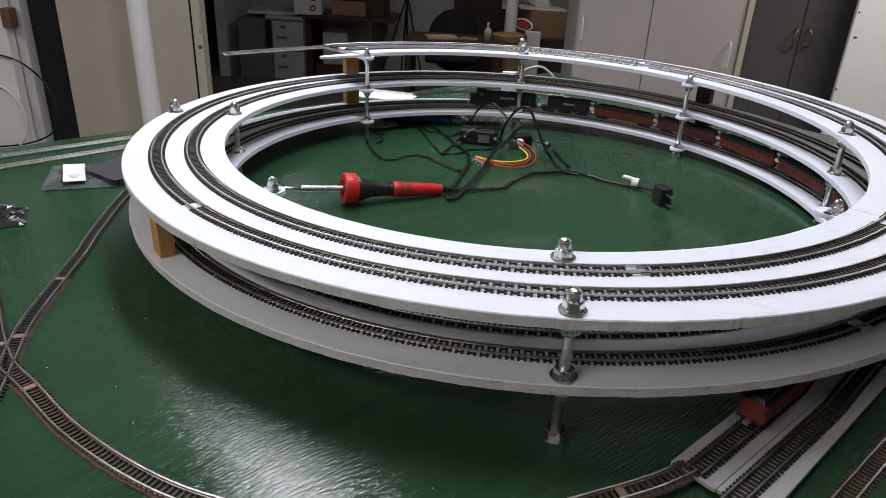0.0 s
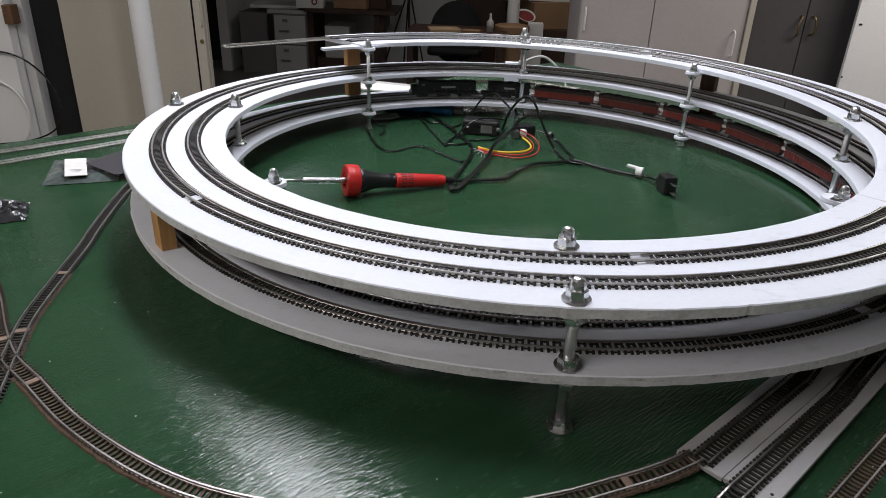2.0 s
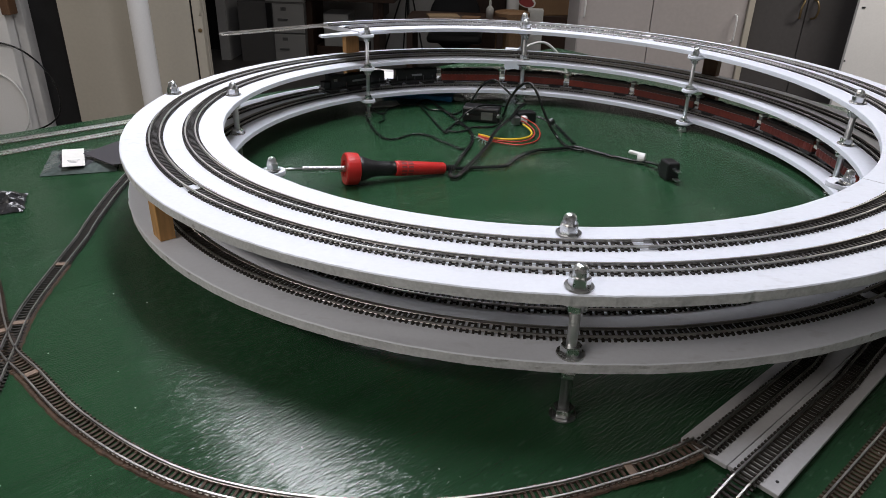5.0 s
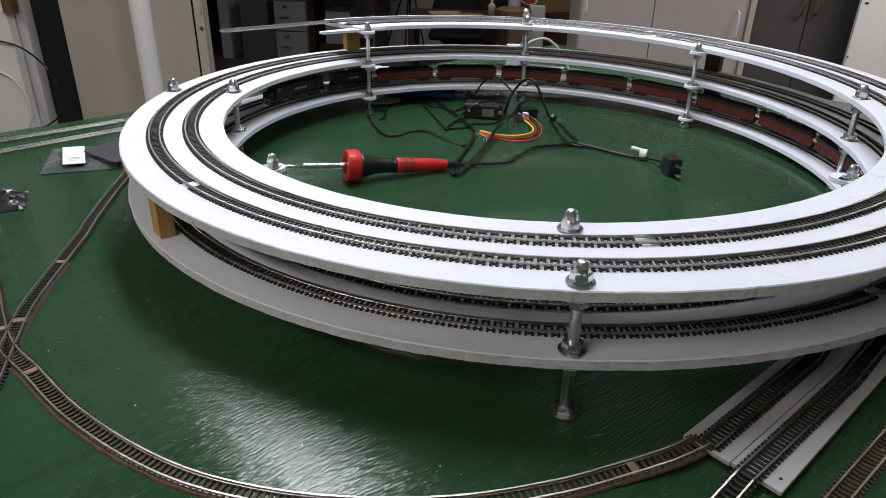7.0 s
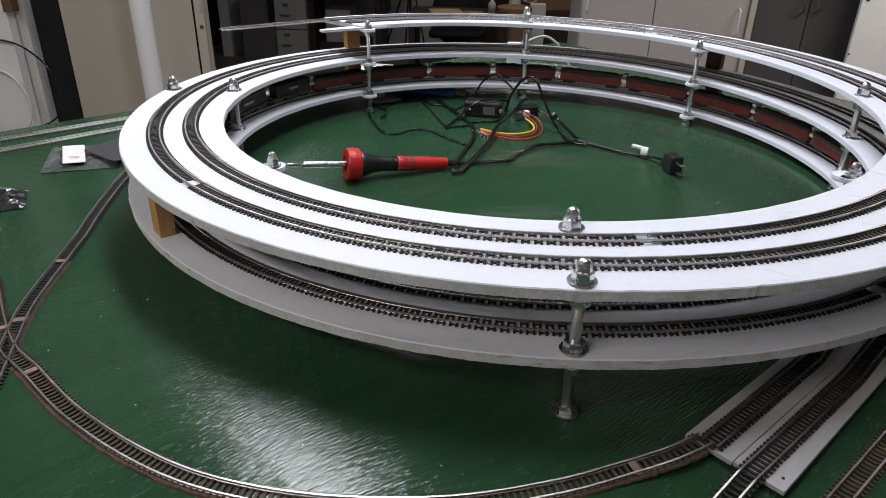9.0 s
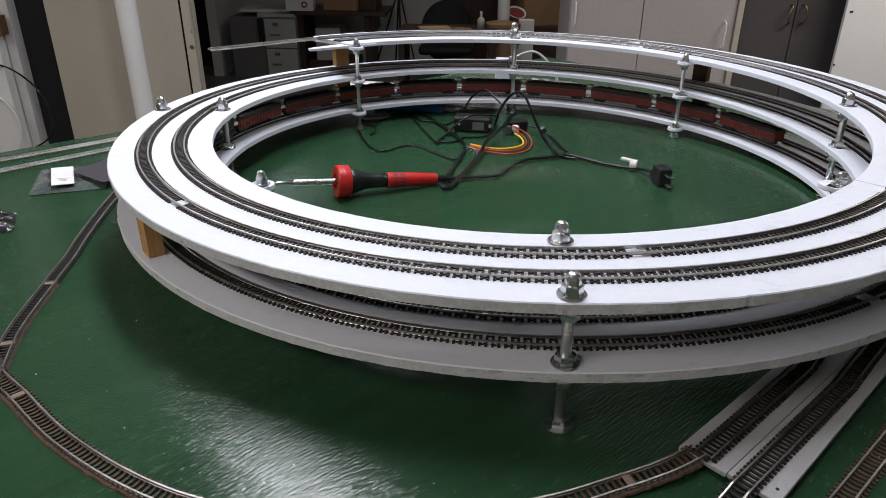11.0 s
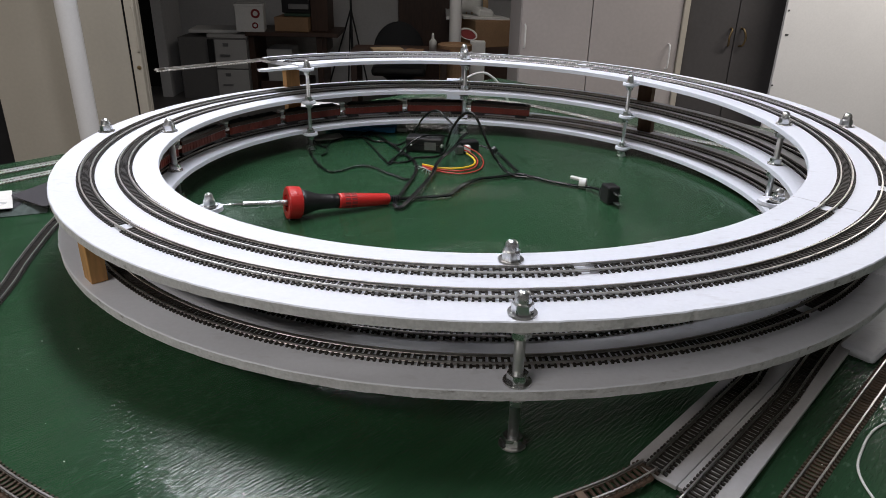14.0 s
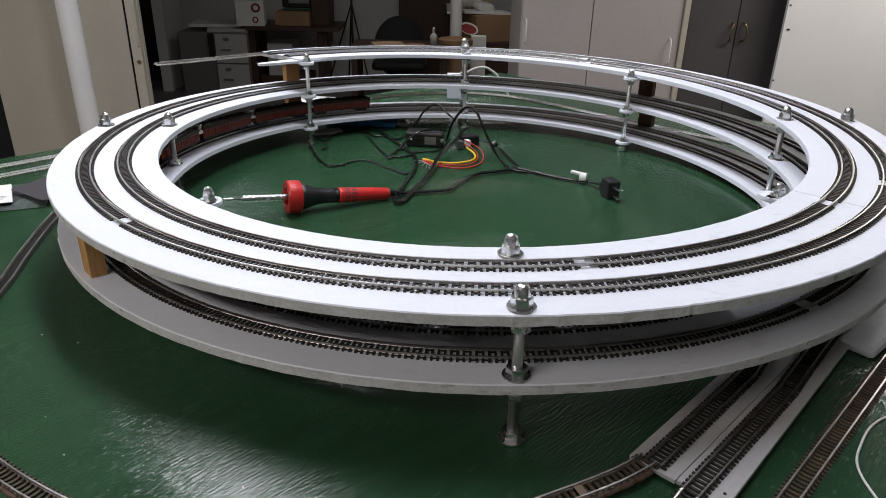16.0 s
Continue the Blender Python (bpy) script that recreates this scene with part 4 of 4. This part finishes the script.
for i in range(2):
    z = FLOOR + 0.015 + 0.292 * i
    d = part("drawer", box(0.315, 0.02, 0.278, pose(-2.1162, 6.310, z), 0.004), CABGREY, fc)
    part("pull", box(0.10, 0.02, 0.018, pose(-2.1721, 6.295, z + 0.12), 0.004), DULL, d)
    part("label_holder", box(0.055, 0.008, 0.032, pose(-2.1619, 6.298, z + 0.215), 0.002), DULL, d)
part("open_file", box(0.055, 0.03, 0.26, pose(-2.3141, 6.312, FLOOR + 0.33), 0.002), BLACK, fc, "dark gap with standing files")
tagged(part("paper_sheaf", box(0.50, 0.40, 0.03, pose(-2.3133, 6.60, FLOOR + 0.638, 0, 0, 7), 0.004), PAPER), "loose papers piled on the filing cabinet", "papers")
tagged(part("black_ball", lathe([(0, 0), (0.06, 0.01), (0.10, 0.06), (0.09, 0.12), (0.05, 0.16), (0, 0.17)], 20, pose(-2.0692, 6.80, FLOOR + 0.62)), BLACK, smooth=True), "dark rounded cap behind the papers", "cap")

desk = tagged(empty("work_desk"), "dark brown wooden desk against the wall", "desk")
part("top", box(0.92, 0.60, 0.04, pose(-1.5021, 6.60, -0.5937), 0.004), DARKWOOD, desk)
for x in (-1.92, -1.24):
    part("leg", box(0.06, 0.5, 0.63, pose(x, 6.62, FLOOR), 0.004), DARKWOOD, desk)
part("bracket", box(0.10, 0.4, 0.16, pose(-1.2181, 6.60, -0.7583), 0.01), DARKWOOD, desk)
tagged(part("storage_bin", box(0.26, 0.35, 0.33, pose(-1.6655, 6.62, -1.061), 0.01), CABGREY), "pale plastic bin beneath the desk", "bin")
tagged(part("bin_support", box(0.5, 0.4, 0.168, pose(-1.6231, 6.62, FLOOR), 0.005), DARKWOOD), "low dark shelf beneath the desk", "shelf")
pack = tagged(empty("white_carton"), "white carton with red and grey printed shapes", "carton")
part("carton", box(0.27, 0.26, 0.255, pose(-1.9188, 6.43, -0.5534, 0, 0, 8), 0.004), PAPER, pack)
part("rim", box(0.285, 0.275, 0.02, pose(-1.9182, 6.43, -0.3135, 0, 0, 8), 0.004), PAPER, pack)
for x, z, r in ((-1.8421, -0.381, 0.044), (-1.8522, -0.4923, 0.030)):
    part("print_disc", lathe([(r * 0.55, 0), (r, 0), (r, 0.002), (r * 0.55, 0.002)], 20, pose(x, 6.306, z, 90, 0, 8)), REDPRINT, pack, "red printed ring")
for i in range(4):
    part("print_bar", box(0.05, 0.002, 0.018, pose(-1.9692, 6.294, -0.3959 - 0.045 * i, 0, 0, 8), 0), INK, pack)
tagged(part("cardboard_box", box(0.34, 0.32, 0.135, pose(-1.5022, 6.55, -0.5528, 0, 0, -4), 0.004), CARDBOARD), "brown cardboard box on the desk", "box")
tagged(part("folded_cloth", box(0.26, 0.24, 0.03, pose(-1.4613, 6.56, -0.4151), 0.01), mat("dull_green_cloth", (0.04, 0.07, 0.05), 0.9, bump=0.3)), "dull green folded cloth on the box", "cloth")
tagged(part("dark_carton", box(0.17, 0.30, 0.33, pose(-1.233, 6.60, -0.5528, 0, 0, -3), 0.004), DARKWOOD), "dark reddish-brown upright carton", "carton")
radio = tagged(empty("printer"), "black desktop device with a grey tray", "device")
part("body", box(0.28, 0.26, 0.19, pose(-1.4713, 6.58, -0.3835), 0.01), BLACK, radio)
part("tray", box(0.20, 0.03, 0.05, pose(-1.4412, 6.44, -0.3447), 0.005), DULL, radio)

tripod = tagged(empty("light_stand"), "thin black light stand against the wall", "stand")
part("mast", lathe([(0.012, -1.0), (0.012, 0.6)], 10, pose(-0.9771, 6.9, 0.0848)), BLACK, tripod)
for x, y in ((-1.24, 6.75), (-0.79, 6.8), (-0.93, 6.65), (-1.05, 7.05)):
    part("leg", tube([(-0.9778, 6.9, -0.3706), (x, y, FLOOR + 0.01)], 0.009, 7, 2), BLACK, tripod)
UPHOLSTERY = mat("black_upholstery", (0.012, 0.012, 0.014), 0.85, bump=0.3)
chair = tagged(empty("office_chair"), "black padded office chair facing the desk", "chair")
bm = bmesh.new()
bmesh.ops.create_uvsphere(bm, u_segments=24, v_segments=14, radius=1, matrix=pose(-0.4274, 6.1, -0.6948, -8) @ Matrix.Diagonal((0.25, 0.06, 0.29, 1)))
part("backrest", bm, UPHOLSTERY, chair, smooth=True)
part("seat", box(0.50, 0.48, 0.08, pose(-0.4081, 5.85, -0.8395), 0.03), BLACK, chair)
part("column", lathe([(0.03, FLOOR + 0.06), (0.03, -0.90)], 12, pose(-0.4069, 5.85, 0)), BLACK, chair)
for k in range(5):
    part("foot", box(0.28, 0.04, 0.04, pose(-0.4073, 5.85, FLOOR + 0.03, 0, 0, 72 * k) @ pose(0.14, 0, 0), 0.006), BLACK, chair)
door = tagged(empty("door_1"), "dark brown wooden door in the far wall", "door", "", "structure")
part("leaf", box(0.557, 0.06, 2.1, pose(-0.211, 7.17, FLOOR), 0.006), DARKWOOD, door)
tagged(part("support_post", lathe([(0.053, FLOOR), (0.053, CEIL)], 24, pose(0.10, 5.5, 0)), PANEL, smooth=True), "round white-painted post at the far end", "post", "support posts")
tub = tagged(empty("fibre_drum"), "brown cardboard drum with a rim", "drum")
part("barrel", lathe([(0, FLOOR), (0.125, FLOOR), (0.130, -0.499), (0.145, -0.489), (0.146, -0.444), (0.135, -0.439), (0.128, -0.459), (0, -0.469)], 30, pose(0.092, 5.2, -0.045)), CARDBOARD, tub, smooth=False)
bench = tagged(empty("side_table"), "low dark table with bottles and paper", "table")
part("top", box(0.80, 0.45, 0.03, pose(-0.3494, 5.05, -0.545), 0.004), DARKWOOD, bench)
for x in (-0.72, 0.0):
    part("leg", box(0.05, 0.4, 0.70, pose(x, 5.05, FLOOR), 0.004), DARKWOOD, bench)
bottle = tagged(empty("spray_bottle", pose(-0.0905, 5.0, -0.5158)), "small clear spray bottle", "bottle")
part("flask", lathe([(0, 0), (0.030, 0), (0.030, 0.075), (0.012, 0.095), (0, 0.095)], 18), CABGREY, bottle, smooth=True)
part("nozzle", lathe([(0.010, 0.093), (0.010, 0.130), (0.006, 0.140), (0, 0.140)], 12), PAPER, bottle)
tagged(part("envelope", box(0.25, 0.16, 0.02, pose(-0.4614, 4.95, -0.5156, 0, 0, 14), 0.003), PAPERTAN), "tan envelopes lying on the low table", "envelope")
tagged(part("envelope", box(0.14, 0.10, 0.015, pose(-0.2379, 4.95, -0.516, 0, 0, -10), 0.003), CARDBOARD), "brown packet lying on the low table", "envelope")
crate = tagged(empty("cardboard_carton"), "brown cardboard carton with an orange mark", "carton")
part("carton", box(0.46, 0.36, 0.235, pose(0.4259, 5.98, -0.5865, 0, 0, 24), 0.004), CARDBOARD, crate)
part("mark", box(0.10, 0.002, 0.05, pose(0.4108, 5.985, -0.4142, 0, 0, 24) @ pose(0, -0.182, 0), 0), mat("orange_print", (0.5, 0.14, 0.03), 0.7, bump=0), crate, "orange printed mark")
part("hand_hole", box(0.003, 0.10, 0.035, pose(0.4259, 5.98, -0.4852, 0, 0, 24) @ pose(0.230, 0, 0), 0.001), BLACK, crate, "dark hand hole")
tagged(part("crate_stand", box(0.50, 0.42, -0.5865 - FLOOR, pose(0.4261, 5.98, FLOOR), 0.004), DARKWOOD), "dark stand under the carton", "stand")
tagged(part("paper_sheaf", box(0.44, 0.26, 0.02, pose(0.3649, 5.94, -0.3468, 0, 2, 14), 0.002), PAPER), "white papers on the carton", "papers")
tagged(part("paper_wad", box(0.16, 0.14, 0.07, pose(0.3548, 5.95, -0.3254, 10, 8, 30), 0.02), PAPER), "crumpled white paper on the pile", "papers")
tagged(part("white_box", box(0.13, 0.12, 0.40, pose(0.2967, 5.42, -0.8865), 0.004), PAPER), "small white box beside the drum", "box")
tagged(part("box_stand", box(0.20, 0.2, -0.8865 - FLOOR, pose(0.2972, 5.42, FLOOR), 0.004), DARKWOOD), "dark stand under the white box", "stand")
fan = tagged(empty("red_tray"), "red and white oval tray tilted on the boxes", "tray")
part("tray", lathe([(0, 0), (0.055, 0.004), (0.074, 0.015), (0.078, 0.017), (0.055, 0.009), (0, 0.008)], 24, pose(0.2111, 5.55, -0.4594, 28, 14, 0)), REDPRINT, fan, smooth=True)
part("rim", lathe([(0.071, 0.012), (0.084, 0.017), (0.084, 0.024), (0.071, 0.017), (0.071, 0.012)], 24, pose(0.2111, 5.55, -0.4594, 28, 14, 0)), PAPER, fan, smooth=True)
bundle = tagged(empty("wrapped_bundle"), "pale patterned bundle on a shelf by the wall", "bundle")
part("roll", lathe([(0, -0.16), (0.09, -0.15), (0.10, 0), (0.09, 0.15), (0, 0.16)], 18, pose(0.2748, 6.3, -0.2686, 0, 90, 0)), PAPERTAN, bundle, smooth=True)
part("wrap", lathe([(0.102, -0.05), (0.104, 0.05), (0.100, 0.10), (0.099, -0.10)], 18, pose(0.2748, 6.3, -0.2635, 0, 90, 0)), PAPER, bundle, smooth=True)
tagged(part("wall_shelf", box(0.5, 0.9, 0.03, pose(0.2762, 6.75, -0.4001), 0.003), PANEL), "white wall shelf carrying the bundle", "shelf")
frame_ = tagged(empty("picture_frame"), "dark framed picture on the far wall", "picture")
part("frame", box(0.36, 0.03, 0.40, pose(0.6336, 7.20, -0.2639), 0.004), BLACK, frame_)
part("print", box(0.26, 0.005, 0.30, pose(0.6335, 7.183, -0.2134), 0), DULL, frame_)

# ---- train ----
BRIGHT = mat("pale_metal", (0.82, 0.81, 0.79), 0.35, metal=0.1, var=0.1, scale=60, bump=0.1)
TRAIN = []
CAR = 0.1118


def bogie(parent, x):
    bm = box(0.020, 0.0105, 0.0030, pose(x, 0, 0.0012), 0.0006)
    for y in (-0.0062, 0.0062):
        box(0.018, 0.0014, 0.0036, pose(x, y, 0.0008), 0.0004, bm)
    part("bogie", bm, BLACK, parent)
    for dx in (-0.0065, 0.0065):
        part("wheelset", lathe([(0, -0.0052), (0.0028, -0.0052), (0.0034, -0.0040), (0.0028, -0.0038), (0.001, -0.0036), (0.001, 0.0036), (0.0028, 0.0038), (0.0034, 0.0040),
                                (0.0028, 0.0052), (0, 0.0052)], 14, pose(x + dx, 0, 0.0029, 90)), DULL, parent)


def gondola():
    car = tagged(empty("gondola_car"), "red-oxide ribbed freight car with metal couplers, on the inner track", "model railway car", "red freight cars")
    bm = box(0.101, 0.0180, 0.0022, pose(0, 0, 0.0050), 0.0004)
    part("underframe", bm, BLACK, car)
    for s in (-1, 1):
        bm = box(0.100, 0.0008, 0.0145, pose(0, s * 0.0088, 0.0062), 0.0002)
        for i in range(15):
            box(0.0012, 0.0007, 0.0135, pose(-0.0455 + i * 0.0065, s * 0.00935, 0.0066), 0, bm)
        box(0.1005, 0.0014, 0.0011, pose(0, s * 0.0091, 0.0202), 0.0002, bm)
        part("side_panel", bm, CARRED, car)
    for s in (-1, 1):
        bm = box(0.0008, 0.0172, 0.0145, pose(s * 0.0497, 0, 0.0068), 0.0002)
        box(0.0009, 0.0186, 0.0011, pose(s * 0.0502, 0, 0.0202), 0.0002, bm)
        part("end_panel", bm, CARRED, car)
    bm = bmesh.new()
    bmesh.ops.create_grid(bm, x_segments=24, y_segments=5, size=1, matrix=Matrix.Diagonal((0.0488, 0.0080, 1, 1)))
    for v in bm.verts:
        edge = min(1, (0.0080 - abs(v.co.y)) / 0.004, (0.0488 - abs(v.co.x)) / 0.006)
        v.co.z = 0.0185 + 0.0062 * edge + 0.0016 * edge * noise.noise(v.co * 160)
    part("load", bm, BLACK, car, "dark load inside the car")
    for s in (-1, 1):
        bogie(car, s * 0.036)
        part("coupler", box(0.0062, 0.0040, 0.0030, pose(s * 0.0525, 0, 0.0040), 0.0006), STEEL, car)
    part("end_platform", box(0.0084, 0.0125, 0.0046, pose(0.0547, 0.0034, 0.0128), 0.0008), BRIGHT, car, "pale grey end platform")
    part("end_post", box(0.0056, 0.0110, 0.0060, pose(0.0547, 0.0030, 0.0172), 0.0006), DULL, car, "grey end post")
    part("brake_gear", box(0.0074, 0.0120, 0.0030, pose(0.0547, 0.0032, 0.0229), 0.0008), BRIGHT, car, "pale grey brake gear")
    # darker brown band along the top of both sides
    for s in (-1, 1):
        part("top_band", box(0.1003, 0.0022, 0.0052, pose(0, s * 0.0091, 0.0163), 0.0003), CARBROWN, car, "dark brown upper side")
    for i in range(16):
        part("grab_rail", box(0.0020, 0.0006, 0.0006, pose(-0.045 + i * 0.006, 0.0104, 0.0166), 0), INK, car)
    return car


def locomotive(length, label, cab):
    loco = tagged(empty("diesel_locomotive"), label, "model locomotive", "locomotives")
    part("frame", box(length - 0.008, 0.0180, 0.0030, pose(0, 0, 0.0055), 0.0005), LOCO, loco)
    hood = box(length * 0.80, 0.0138, 0.0175, pose(-0.006, 0, 0.0085), 0.0012)
    for i in range(9):
        box(0.0035, 0.0142, 0.0060, pose(-0.006 - length * 0.33 + i * length * 0.075, 0, 0.0135), 0.0002, hood)
    for i in range(3):
        box(0.009, 0.0090, 0.0012, pose(-0.006 - length * 0.25 + i * 0.02, 0, 0.0258), 0.0003, hood)
    part("hood", hood, LOCO, loco)
    if cab:
        bm = box(0.0165, 0.0178, 0.0205, pose(length * 0.31, 0, 0.0083), 0.001)
        part("cab", bm, LOCO, loco)
        for s in (-1, 1):
            part("cab_window", box(0.006, 0.0004, 0.0042, pose(length * 0.31, s * 0.0090, 0.0190), 0.0001), DULL, loco)
        part("nose", box(0.0120, 0.0130, 0.0110, pose(length * 0.41, 0, 0.0085), 0.001), LOCO, loco)
    part("fuel_tank", box(0.022, 0.0150, 0.0042, pose(0, 0, 0.0012), 0.001), LOCO, loco)
    for s in (-1, 1):
        bogie(loco, s * length * 0.31)
        part("coupler", box(0.0062, 0.0040, 0.0030, pose(s * (length / 2 - 0.0028), 0, 0.0040), 0.0006), STEEL, loco)
        part("number_bar", box(length * 0.20, 0.0003, 0.0030, pose(-0.006, s * 0.0073, 0.0150), 0), INK, loco, "pale worn lettering bar")
        part("step_plate", box(0.0008, 0.0150, 0.0080, pose(s * (length / 2 - 0.0045), 0, 0.0030), 0.0001), DULL, loco)
        for i in range(5):
            part("stanchion", box(0.0004, 0.0004, 0.0075, pose(-length * 0.36 + i * length * 0.17, s * 0.0086, 0.0085), 0), DULL, loco)
    return loco


first = gondola()
for i in range(9):
    car = first if i == 0 else copy_thing(first, Matrix.Identity(4))
    TRAIN.append((car, (i + 0.5) * CAR, 0.036))
TRAIN.append((locomotive(0.092, "black diesel locomotive coupled behind the leading one", False), -0.046, 0.029))
TRAIN.append((locomotive(0.125, "black leading diesel locomotive with pale lettering", True), -0.092 - 0.0625, 0.039))


# ---- what moves ----
TRAVEL = [(0, 0.787), (0.5, 0.814), (1.5, 0.869), (2.5, 0.924), (3.5, 0.977), (5, 1.061), (7, 1.181), (8, 1.242), (9, 1.304),
          (10, 1.376), (11, 1.455), (11.5, 1.501), (12, 1.554), (12.5, 1.609), (13, 1.671), (14, 1.801), (15, 1.941), (16, 2.083)]


def travelled(t):
    """Where the front end of the first red car is, in metres along the inner track from the start of the circle."""
    for (a, x), (b, y) in zip(TRAVEL, TRAVEL[1:]):
        if t <= b:
            return x + (y - x) * (t - a) / (b - a)
    return TRAVEL[-1][1]


def on_track(s):
    if s < 0:
        s *= 0.955
        return approach(R_IN + 0.0028 + ease(R_IN, s), s, 0.0062)
    return on_board(R_IN, 45 + math.degrees(s / R_IN))


def motions():
    times = [0.5 * i for i in range(33)]
    for vehicle, back, half in TRAIN:
        rows = []
        for t in times:
            s = travelled(t) - back
            a, b = on_track(s + half), on_track(s - half)
            p, d = (a + b) / 2, a - b
            m = Matrix.Translation(p + Vector((0, 0, 0.0038))) @ d.to_track_quat("X", "Z").to_matrix().to_4x4()
            rows.append((t, m))
        walk(vehicle, rows)


motions()
